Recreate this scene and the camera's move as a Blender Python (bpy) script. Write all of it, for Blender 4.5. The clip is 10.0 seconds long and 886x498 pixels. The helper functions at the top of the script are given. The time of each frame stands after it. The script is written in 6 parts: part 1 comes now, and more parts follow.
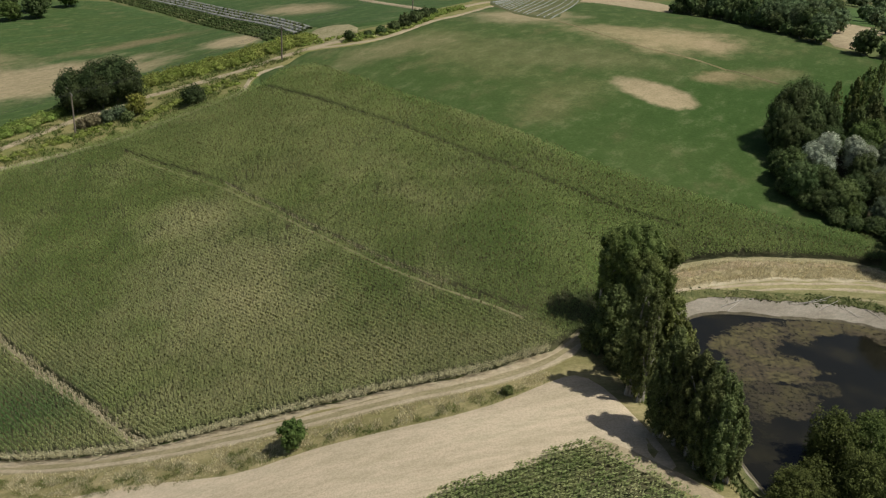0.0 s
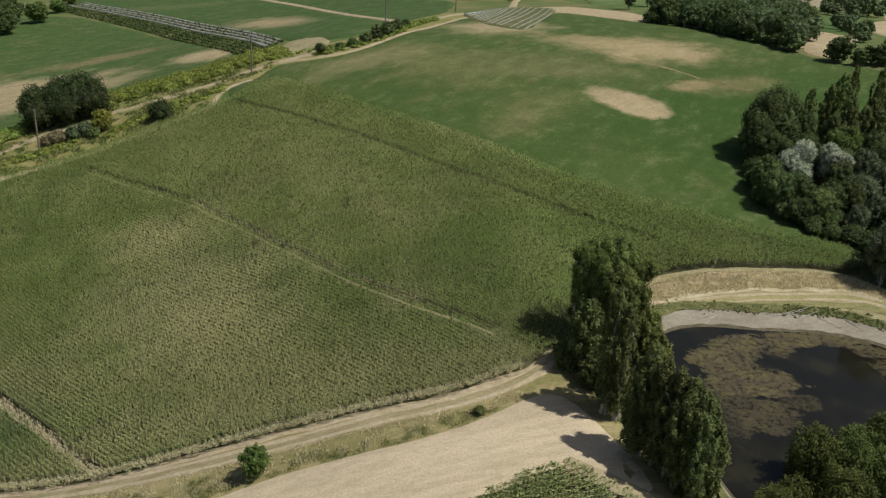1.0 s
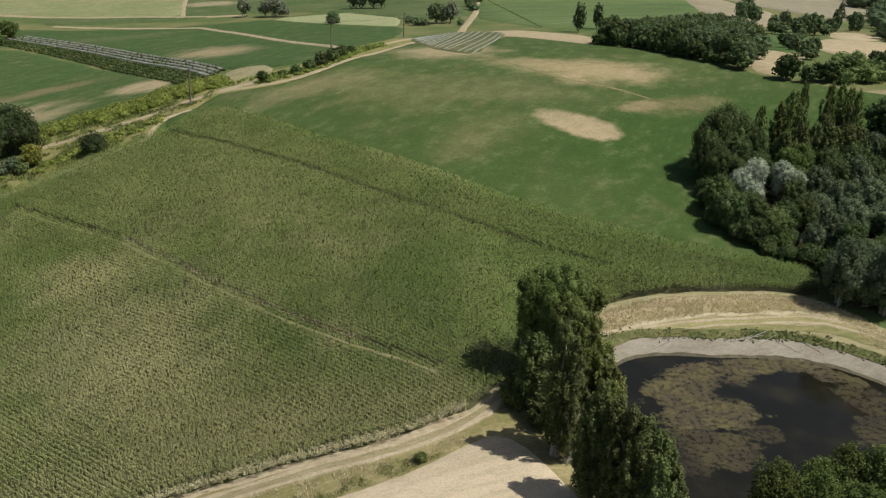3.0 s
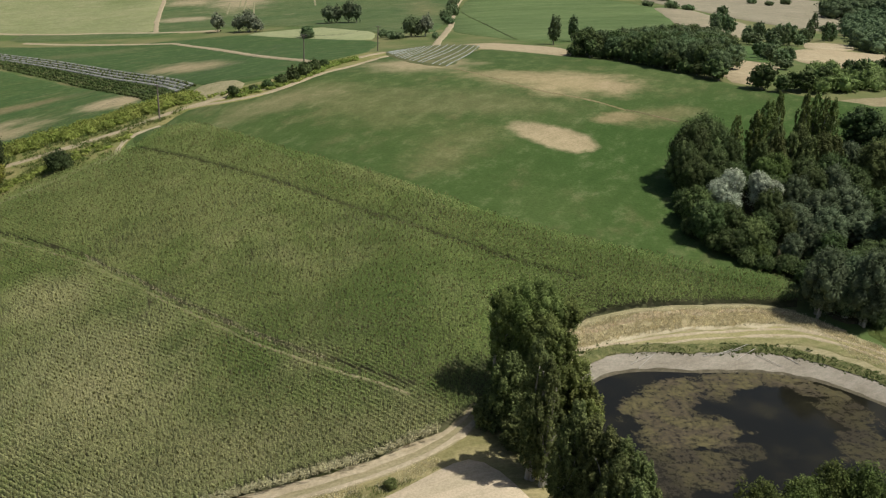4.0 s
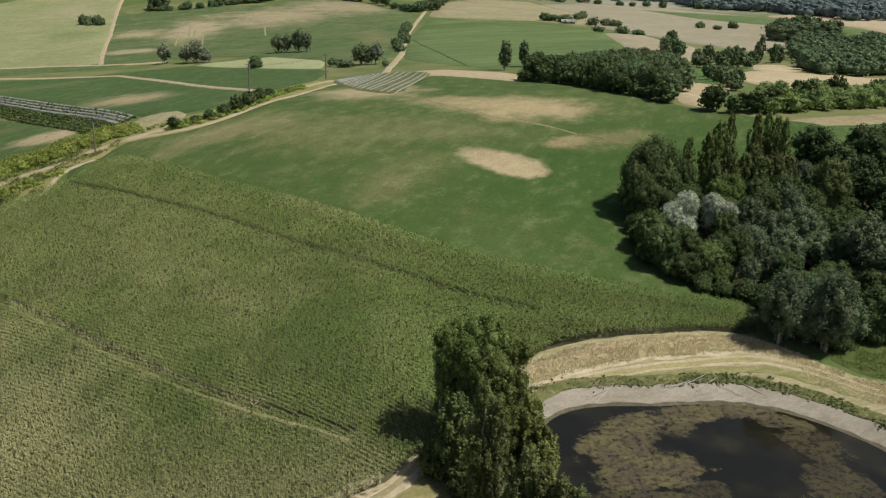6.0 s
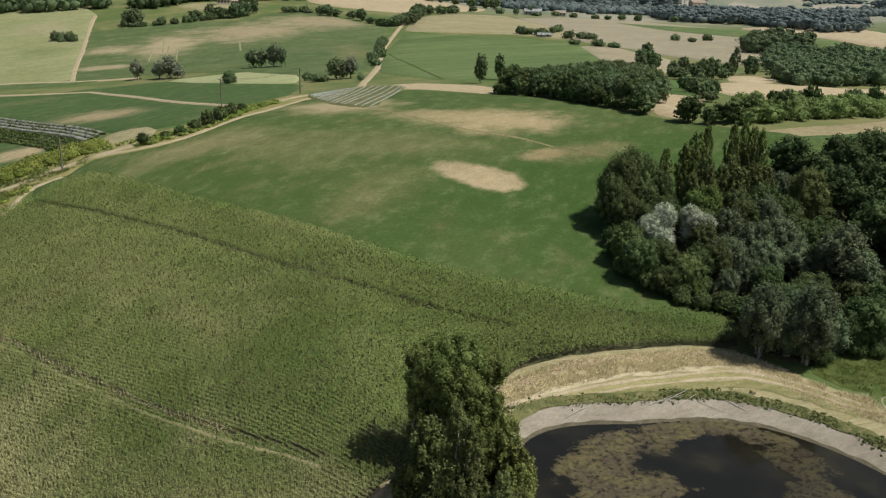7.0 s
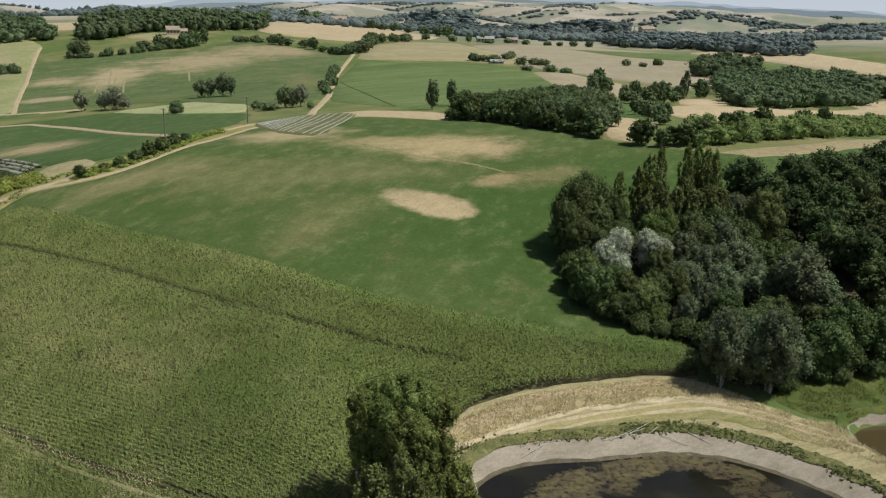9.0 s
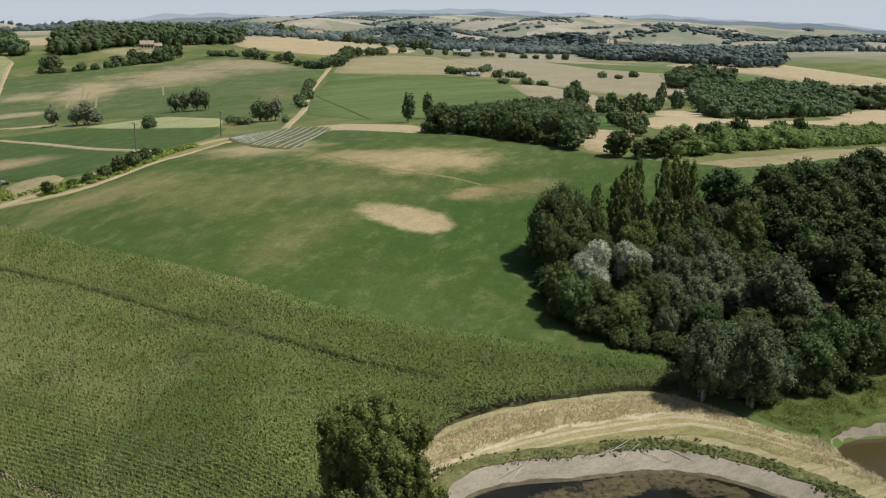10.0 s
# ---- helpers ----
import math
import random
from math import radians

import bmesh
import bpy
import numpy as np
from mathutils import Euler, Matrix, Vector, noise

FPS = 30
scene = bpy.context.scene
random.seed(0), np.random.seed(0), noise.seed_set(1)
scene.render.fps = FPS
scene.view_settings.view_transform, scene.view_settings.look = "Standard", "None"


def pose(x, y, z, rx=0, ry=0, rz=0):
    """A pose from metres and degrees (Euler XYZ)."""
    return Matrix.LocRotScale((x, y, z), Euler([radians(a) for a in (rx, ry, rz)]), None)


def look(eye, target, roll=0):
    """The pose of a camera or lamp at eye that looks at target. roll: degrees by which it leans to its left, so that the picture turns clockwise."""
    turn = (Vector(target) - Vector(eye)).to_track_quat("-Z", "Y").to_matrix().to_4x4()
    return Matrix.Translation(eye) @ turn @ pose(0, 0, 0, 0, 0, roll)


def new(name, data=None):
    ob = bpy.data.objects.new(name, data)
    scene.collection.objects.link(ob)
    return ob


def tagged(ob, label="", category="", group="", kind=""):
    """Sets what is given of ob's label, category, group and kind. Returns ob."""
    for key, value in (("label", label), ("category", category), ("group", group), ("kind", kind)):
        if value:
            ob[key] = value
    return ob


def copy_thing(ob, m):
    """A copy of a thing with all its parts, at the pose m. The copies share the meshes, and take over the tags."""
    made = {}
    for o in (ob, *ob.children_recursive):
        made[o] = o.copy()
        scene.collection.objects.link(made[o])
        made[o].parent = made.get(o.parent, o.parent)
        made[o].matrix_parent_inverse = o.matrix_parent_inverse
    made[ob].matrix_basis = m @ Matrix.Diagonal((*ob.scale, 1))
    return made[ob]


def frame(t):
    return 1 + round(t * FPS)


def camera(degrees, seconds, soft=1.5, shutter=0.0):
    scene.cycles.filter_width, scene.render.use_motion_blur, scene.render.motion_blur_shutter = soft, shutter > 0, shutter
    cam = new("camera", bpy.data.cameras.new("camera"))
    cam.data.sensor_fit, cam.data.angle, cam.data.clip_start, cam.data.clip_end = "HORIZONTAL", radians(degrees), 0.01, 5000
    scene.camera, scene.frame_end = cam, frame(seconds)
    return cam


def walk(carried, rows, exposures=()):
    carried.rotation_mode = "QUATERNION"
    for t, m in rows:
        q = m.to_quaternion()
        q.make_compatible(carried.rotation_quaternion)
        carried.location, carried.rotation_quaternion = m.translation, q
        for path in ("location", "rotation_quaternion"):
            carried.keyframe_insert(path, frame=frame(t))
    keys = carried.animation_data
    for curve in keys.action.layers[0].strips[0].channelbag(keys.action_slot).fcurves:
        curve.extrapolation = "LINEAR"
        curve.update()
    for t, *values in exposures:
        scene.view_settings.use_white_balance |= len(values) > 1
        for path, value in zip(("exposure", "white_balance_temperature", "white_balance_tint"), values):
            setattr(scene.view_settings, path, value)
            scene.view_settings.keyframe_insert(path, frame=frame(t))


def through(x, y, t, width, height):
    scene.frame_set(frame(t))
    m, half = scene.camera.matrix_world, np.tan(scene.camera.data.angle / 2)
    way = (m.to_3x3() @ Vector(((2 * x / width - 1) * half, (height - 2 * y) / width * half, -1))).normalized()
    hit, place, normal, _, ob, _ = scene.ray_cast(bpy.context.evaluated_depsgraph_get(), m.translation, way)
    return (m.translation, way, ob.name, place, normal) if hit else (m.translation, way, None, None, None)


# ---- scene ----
# The flight: seconds, place in metres, heading, tilt and lean in degrees.
cam = camera(53.63, 10.0, soft=1.25)
FLIGHT = [
    (0.0, 0.000, 0.000, 48.872, -0.000, -24.131, 3.855),
    (0.5, 0.729, 1.414, 48.463, -0.603, -23.686, 3.659),
    (1.0, 1.445, 2.809, 48.065, -1.212, -23.233, 3.469),
    (1.5, 2.147, 4.185, 47.677, -1.825, -22.775, 3.283),
    (2.0, 2.834, 5.540, 47.300, -2.443, -22.311, 3.102),
    (2.5, 3.508, 6.877, 46.935, -3.066, -21.843, 2.926),
    (3.0, 4.167, 8.193, 46.580, -3.695, -21.371, 2.755),
    (3.5, 4.813, 9.491, 46.235, -4.328, -20.896, 2.589),
    (4.0, 5.445, 10.768, 45.902, -4.966, -20.419, 2.427),
    (4.5, 6.062, 12.026, 45.580, -5.610, -19.941, 2.270),
    (5.0, 6.666, 13.265, 45.268, -6.259, -19.463, 2.118),
    (5.5, 7.256, 14.484, 44.967, -6.913, -18.985, 1.971),
    (6.0, 7.832, 15.683, 44.677, -7.573, -18.509, 1.828),
    (6.5, 8.394, 16.863, 44.398, -8.237, -18.035, 1.690),
    (7.0, 8.942, 18.024, 44.129, -8.907, -17.563, 1.557),
    (7.5, 9.476, 19.164, 43.872, -9.582, -17.096, 1.429),
    (8.0, 9.995, 20.286, 43.625, -10.263, -16.634, 1.306),
    (8.5, 10.501, 21.387, 43.389, -10.949, -16.177, 1.187),
    (9.0, 10.994, 22.470, 43.164, -11.641, -15.726, 1.073),
    (9.5, 11.472, 23.532, 42.950, -12.338, -15.283, 0.964),
    (10.0, 11.936, 24.575, 42.747, -13.040, -14.848, 0.860),
]
walk(cam, [(t, pose(x, y, z, 90 + tilt, 0, turn) @ pose(0, 0, 0, 0, 0, lean)) for t, x, y, z, turn, tilt, lean in FLIGHT],
     exposures=[(0.0, -0.06), (2.5, 0.09), (5.5, 0.2), (10.0, 0.19)])

# ---- light ----
SUN_EL, SUN_AZ = radians(60), radians(108)  # high summer sun; the azimuth runs clockwise from +y
world = bpy.data.worlds.new("summer_sky")
scene.world = world
world.use_nodes = True
wn = world.node_tree.nodes
sky = wn.new("ShaderNodeTexSky")
sky.sky_type, sky.sun_disc = "NISHITA", False
sky.sun_elevation, sky.sun_rotation = SUN_EL, SUN_AZ
sky.air_density, sky.dust_density, sky.ozone_density = 1.0, 2.5, 1.0
wn["Background"].inputs["Strength"].default_value = 0.05
world.node_tree.links.new(sky.outputs["Color"], wn["Background"].inputs["Color"])
lamp = bpy.data.lights.new("sun", "SUN")
lamp.energy, lamp.angle, lamp.color = 3.95, radians(0.53), (1.0, 0.95, 0.86)
sun = new("sun", lamp)
sun_dir = Vector((math.cos(SUN_EL) * math.sin(SUN_AZ), math.cos(SUN_EL) * math.cos(SUN_AZ), math.sin(SUN_EL)))
sun.matrix_world = look(sun_dir * 300, (0, 0, 0))

# Low swells near the flight and broad hills: x, y, spread, height.
SWELLS = [
    (-110, 50, 48, 0.1),
    (-110, 100, 48, -2.1),
    (-110, 155, 48, 2),
    (-110, 215, 48, -5.6),
    (-55, 50, 48, -7.5),
    (-55, 100, 48, -12.1),
    (-55, 155, 48, 1.2),
    (-55, 215, 48, 4.3),
    (0, 50, 48, 6.2),
    (0, 100, 48, 9.4),
    (0, 155, 48, 4.4),
    (0, 215, 48, 5.2),
    (55, 50, 48, 0),
    (55, 100, 48, -5.7),
    (55, 155, 48, 0.8),
    (55, 215, 48, 1.2),
    (110, 50, 48, 2.6),
    (110, 100, 48, -3.7),
    (110, 155, 48, 10),
    (110, 215, 48, 3.8),
    (-60, 290, 80, 1),
    (20, 300, 80, 6.7),
    (90, 300, 80, 1.4),
    (180, 260, 80, 2.7),
    (-4, 104, 17, 1.6),
    (-12, 128, 20, 2.0),
    (12, 96, 10, 1.4),
]
HILLS = [
    (0, -60, 220, -4),
    (-250, 150, 220, -8.3),
    (250, 100, 220, 5.1),
    (-150, 480, 200, -24.6),
    (50, 480, 200, 20.7),
    (250, 480, 200, -12.8),
    (-220, 780, 220, 5.7),
    (20, 780, 220, 15),
    (260, 780, 220, -21.6),
    (500, 700, 260, 24.2),
    (0, 1050, 260, 15.6),
    (400, 1050, 260, -0.5),
    (-350, 1000, 260, 3.9),
    (500, 300, 260, 4.1),
    (-450, 450, 260, 5.3),
]

# Both ponds: middle, half-length, half-width, turn of the long axis, water level.
PONDS = [(45.0, 74.0, 18.9, 22.4, 2.0, 0.0), (77.5, 90.5, 8.6, 6.0, 0.0, 0.55)]
SKEW = 0.11  # how far the outline leans to the west per metre north
SQUARE = 2.9  # how boxy the ponds' outlines are; 2 would be an ellipse


def pond_reach(pond, x, y):
    """How far a place lies from a pond's middle: 1 at the waterline."""
    px, py, a, b, turn, level = pond
    c, s = math.cos(radians(turn)), math.sin(radians(turn))
    x = x + SKEW * (y - py)
    u, v = ((x - px) * c + (y - py) * s) / a, (-(x - px) * s + (y - py) * c) / b
    ang = np.arctan2(v, u)
    return (np.abs(u) ** SQUARE + np.abs(v) ** SQUARE) ** (1 / SQUARE) / (1 + 0.02 * np.sin(3 * ang + 1) + 0.012 * np.sin(7 * ang))


def smooth(a, b, v):
    v = np.clip((v - a) / (b - a), 0, 1)
    return v * v * (3 - 2 * v)


def skyline(x, y):
    """The height of the far ridge in the direction of x, y: highest ahead, falling off to both sides."""
    az = np.degrees(np.arctan2(x - 20, y - 60))
    return np.maximum(75 - 110 * ((az - 17) / 30) ** 2, -45)


def terrain(x, y):
    """The height of the ground at x, y (numbers or arrays)."""
    x, y = np.asarray(x, float), np.asarray(y, float)
    z = np.zeros(np.broadcast(x, y).shape)
    for a, b, s, h in SWELLS + HILLS:
        z = z + h * np.exp(-((x - a) ** 2 + (y - b) ** 2) / (2 * s * s))
    # rolling country towards the skyline
    d = np.hypot(x - 20, y - 100)
    roll = 20 * np.sin(x / 250 + 1.1) * np.sin(y / 190 + 0.4) + 14 * np.sin(x / 117 + y / 150) + 8 * np.sin(x / 71 - y / 93 + 2)
    z = z + smooth(850, 1500, d) * (roll - 4)
    far = smooth(2000, 4400, d)
    z = z * (1 - 0.6 * far) + far * (skyline(x, y) - 30)
    for pond in PONDS:
        r = pond_reach(pond, x, y)
        level = pond[5]
        bank = level - 0.9 + 2.1 * smooth(0.80, 1.24, r)
        w = 1 - smooth(1.16, 1.5, r)
        z = z * (1 - w) + np.minimum(bank, z + 5) * w
    return z


def height(x, y):
    return float(terrain(x, y))


# ---- materials ----
def material(name, rough=0.9, spec=0.25):
    m = bpy.data.materials.new(name)
    m.use_nodes = True
    b = m.node_tree.nodes["Principled BSDF"]
    b.inputs["Roughness"].default_value = rough
    b.inputs["Specular IOR Level"].default_value = spec
    return m, m.node_tree.nodes, m.node_tree.links, b


def mathn(m, op, a, b=None, clamp=False):
    n = m.node_tree.nodes.new("ShaderNodeMath")
    n.operation, n.use_clamp = op, clamp
    for i, v in enumerate((a, b)):
        if v is None:
            continue
        if isinstance(v, (int, float)):
            n.inputs[i].default_value = v
        else:
            m.node_tree.links.new(v, n.inputs[i])
    return n.outputs[0]


def mixn(m, fac, a, b, blend="MIX"):
    n = m.node_tree.nodes.new("ShaderNodeMix")
    n.data_type, n.blend_type = "RGBA", blend
    for i, v in ((0, fac), (6, a), (7, b)):
        if isinstance(v, (int, float)):
            n.inputs[i].default_value = v
        elif isinstance(v, tuple):
            n.inputs[i].default_value = (*v, 1)
        else:
            m.node_tree.links.new(v, n.inputs[i])
    return n.outputs[2]


def noisen(m, size, detail=4.0, rough=0.6, stretch=None, turn=0.0, vec=None):
    """Noise whose features are about size metres across, drawn out by stretch and turned in plan."""
    nodes, links = m.node_tree.nodes, m.node_tree.links
    if vec is None:
        vec = nodes.new("ShaderNodeNewGeometry").outputs["Position"]
    mp = nodes.new("ShaderNodeMapping")
    mp.inputs["Scale"].default_value = stretch or (1, 1, 1)
    rot = nodes.new("ShaderNodeVectorRotate")
    rot.rotation_type = "Z_AXIS"
    rot.inputs["Angle"].default_value = radians(-turn)
    links.new(vec, rot.inputs["Vector"])
    links.new(rot.outputs[0], mp.inputs["Vector"])
    n = nodes.new("ShaderNodeTexNoise")
    n.inputs["Scale"].default_value = 1.0 / size
    n.inputs["Detail"].default_value, n.inputs["Roughness"].default_value = detail, rough
    links.new(mp.outputs[0], n.inputs["Vector"])
    return n.outputs["Fac"]


def rampn(m, fac, lo, hi):
    n = m.node_tree.nodes.new("ShaderNodeMapRange")
    n.interpolation_type = "SMOOTHSTEP"
    n.inputs["From Min"].default_value, n.inputs["From Max"].default_value = min(lo, hi), max(lo, hi)
    if lo > hi:
        n.inputs["To Min"].default_value, n.inputs["To Max"].default_value = 1.0, 0.0
    m.node_tree.links.new(fac, n.inputs["Value"])
    return n.outputs["Result"]


def blotch(m, x, y, rx, ry, turn, edge=0.35, warp=0.5, grain=4.0):
    """A worn patch: 1 inside an ellipse in plan, with a ragged edge."""
    nodes, links = m.node_tree.nodes, m.node_tree.links
    geo = nodes.new("ShaderNodeNewGeometry")
    mp = nodes.new("ShaderNodeMapping")
    mp.vector_type = "TEXTURE"
    mp.inputs["Location"].default_value = (x, y, 0)
    mp.inputs["Rotation"].default_value = (0, 0, radians(turn))
    mp.inputs["Scale"].default_value = (rx, ry, 1e6)
    links.new(geo.outputs["Position"], mp.inputs["Vector"])
    ln = nodes.new("ShaderNodeVectorMath")
    ln.operation = "LENGTH"
    links.new(mp.outputs[0], ln.inputs[0])
    n = noisen(m, grain, 5, 0.65)
    v = mathn(m, "ADD", ln.outputs["Value"], mathn(m, "MULTIPLY", mathn(m, "SUBTRACT", n, 0.5), warp * 2))
    return mathn(m, "SUBTRACT", 1.0, rampn(m, v, 1 - edge, 1 + edge * 0.4))


def bumpn(m, b, fac, strength=0.5, distance=0.1):
    n = m.node_tree.nodes.new("ShaderNodeBump")
    n.inputs["Strength"].default_value, n.inputs["Distance"].default_value = strength, distance
    m.node_tree.links.new(fac, n.inputs["Height"])
    m.node_tree.links.new(n.outputs[0], b.inputs["Normal"])


def land(name, c1, c2, size=12.0, grain=0.5, c3=None, streak=(1, 1, 1), turn=0.0, patches=(), bump=0.4, thin=0.25):
    """Ground cover: two colours in drifts, a grain, and worn patches (x, y, rx, ry, turn, colour, strength)."""
    m, nodes, links, b = material(name, 0.95, 0.15)
    n1 = noisen(m, size, 5, 0.6, streak, turn)
    n2 = noisen(m, grain, 3, 0.7)
    col = mixn(m, rampn(m, n1, 0.36, 0.66), c1, c2)
    if c3:
        col = mixn(m, mathn(m, "MULTIPLY", rampn(m, noisen(m, size * 0.45, 6, 0.7, streak, turn), 0.52, 0.72), thin * 2, True), col, c3)
    for x, y, rx, ry, tn, colour, strength, *more in patches:
        edge, warp, g = more if more else (0.5, 0.5, 4.0)
        col = mixn(m, mathn(m, "MULTIPLY", blotch(m, x, y, rx, ry, tn, edge, warp, g), strength), col, colour)
    fine = noisen(m, size * 0.16, 6, 0.75, streak, turn)
    col = mixn(m, mathn(m, "MULTIPLY", rampn(m, fine, 0.66, 0.36), 0.8), col, (0.74, 0.77, 0.72), "MULTIPLY")
    col = mixn(m, mathn(m, "MULTIPLY", rampn(m, fine, 0.50, 0.74), 0.15), col, (0.42, 0.36, 0.23))
    dark = (0.6, 0.6, 0.58)
    col = mixn(m, mathn(m, "MULTIPLY", rampn(m, n2, 0.62, 0.35), 0.45), col, dark, "MULTIPLY")
    links.new(col, b.inputs["Base Color"])
    bumpn(m, b, n2, bump, grain * 0.4)
    return m


# ---- mesh helpers ----
def mesh_from(name, verts, faces, mat, smooth_shade=False):
    me = bpy.data.meshes.new(name)
    me.from_pydata([tuple(map(float, v)) for v in verts], [], [tuple(map(int, f)) for f in faces])
    me.materials.append(mat)
    if smooth_shade:
        me.shade_smooth()
    me.update()
    return me


def thing(name, me, label="", category="", group="", kind=""):
    return tagged(new(name, me), label, category, group, kind)


def curve(points, step=2.0, closed=True):
    """A smooth line through plan points, in steps of about that many metres."""
    p = [np.array(q, float) for q in points]
    n, out = len(p), []
    for i in range(n if closed else n - 1):
        a, b, c, d = (p[(i + k - 1) % n] if closed else p[min(max(i + k - 1, 0), n - 1)] for k in range(4))
        steps = max(2, int(np.hypot(*(c - b)) / step))
        for k in range(steps):
            t = k / steps
            out.append(0.5 * (2 * b + (c - a) * t + (2 * a - 5 * b + 4 * c - d) * t * t + (3 * b - 3 * c + d - a) * t ** 3))
    if not closed:
        out.append(p[-1])
    return np.array(out)


def inside(poly, x, y):
    """Which of the places x, y lie in the closed line poly."""
    hit = np.zeros(len(x), bool)
    px, py = poly[:, 0], poly[:, 1]
    for i in range(len(poly)):
        j = i - 1
        if py[i] != py[j]:
            cross = ((py[i] > y) != (py[j] > y)) & (x < (px[j] - px[i]) * (y - py[i]) / (py[j] - py[i]) + px[i])
            hit ^= cross
    return hit


def straight(points, step=2.0):
    """The closed line through plan points with plain edges and slightly eased corners."""
    p = np.array(points, float)
    q = []
    for i in range(len(p)):
        a, b, c = p[i - 1], p[i], p[(i + 1) % len(p)]
        for k, t in ((a, 1), (c, 2)):
            d = np.hypot(*(k - b))
            q.append(b + (k - b) * min(0.3, 6.0 / d))
    out = []
    for i in range(len(q)):
        a, b = q[i], q[(i + 1) % len(q)]
        n = max(1, int(np.hypot(*(b - a)) / step))
        out += [a + (b - a) * k / n for k in range(n)]
    return np.array(out)


def ragged(line, amount, size=3.0, seed=0):
    """The line with small wanderings, as worn edges have."""
    out = []
    for q in line:
        w = noise.noise_vector(Vector((q[0] / size, q[1] / size, seed * 7.3)))
        out.append((q[0] + w.x * amount, q[1] + w.y * amount))
    return np.array(out)


def drape(name, points, mat, lift=0.1, step=4.0, edge=0.4, label="", category="field", closed_line=None):
    """A field of smooth outline that lies on the ground."""
    line = closed_line if closed_line is not None else ragged(curve(points, min(step, 3.0)), edge)
    lo, hi = line.min(0), line.max(0)
    gx, gy = np.meshgrid(np.arange(lo[0], hi[0], step), np.arange(lo[1], hi[1], step))
    gx, gy = gx.ravel() + 0.013, gy.ravel() + 0.017
    keep = inside(line, gx, gy)
    pts = [Vector(q) for q in line] + [Vector(q) for q in zip(gx[keep], gy[keep])]
    from mathutils import geometry
    n = len(line)
    v, e, f, *_ = geometry.delaunay_2d_cdt(pts, [], [list(range(n))], 1, 0.001)
    v = np.array([tuple(q) for q in v])
    z = terrain(v[:, 0], v[:, 1]) + lift
    f = [tuple(q) for q in f]
    seen = {}
    for q in f:
        for a, b in zip(q, q[1:] + q[:1]):
            seen[(a, b)] = True
    rim = [(a, b) for a, b in seen if (b, a) not in seen]
    out = np.zeros((len(v), 2))
    for a, b in rim:
        d = v[b] - v[a]
        for k in (a, b):
            out[k] += (d[1], -d[0])
    edge_ids = sorted({a for a, b in rim})
    where = {k: len(v) + i for i, k in enumerate(edge_ids)}
    o = out[edge_ids] / (np.linalg.norm(out[edge_ids], axis=1)[:, None] + 1e-9)
    low = v[edge_ids] + o * (lift * 1.4 + 0.12)
    lz = terrain(low[:, 0], low[:, 1]) - 0.06
    f += [(b, a, where[a], where[b]) for a, b in rim]
    verts = np.concatenate([np.column_stack([v, z]), np.column_stack([low, lz])])
    me = mesh_from(name, verts, f, mat, True)
    return thing(name, me, label, category, kind="structure")


def ribbon(name, points, width, mat, lift=0.16, step=1.5, wander=0.25, label="", category="track", offset=0.0, seed=0):
    """A strip along a line in plan, lying on the ground."""
    c = curve(points, step, False)
    t = np.gradient(c, axis=0)
    t /= np.linalg.norm(t, axis=1)[:, None] + 1e-9
    nrm = np.column_stack([-t[:, 1], t[:, 0]])
    cols = 7
    verts, faces = [], []
    for i, q in enumerate(c):
        w = width[0] + (width[1] - width[0]) * i / len(c) if isinstance(width, tuple) else width
        jl = noise.noise(Vector((q[0] / 2.1, q[1] / 2.1, 3.1 + seed))) * wander
        jr = noise.noise(Vector((q[0] / 2.3, q[1] / 2.3, 9.7 + seed))) * wander
        for k in range(cols):
            s = -0.5 * w + jl + (w + jr - jl) * (min(max(k, 1), 5) - 1) / 4 + offset
            s += {0: -1, 6: 1}.get(k, 0) * (lift * 1.2 + 0.05)
            x, y = q + nrm[i] * s
            verts.append((x, y, lift if 0 < k < 6 else -0.05))
    verts = np.array(verts)
    verts[:, 2] += terrain(verts[:, 0], verts[:, 1])
    for i in range(len(c) - 1):
        for k in range(cols - 1):
            a = i * cols + k
            faces.append((a, a + 1, a + cols + 1, a + cols))
    me = mesh_from(name, verts, faces, mat, True)
    return thing(name, me, label, category, kind="structure")


# ---- the lie of the land ----


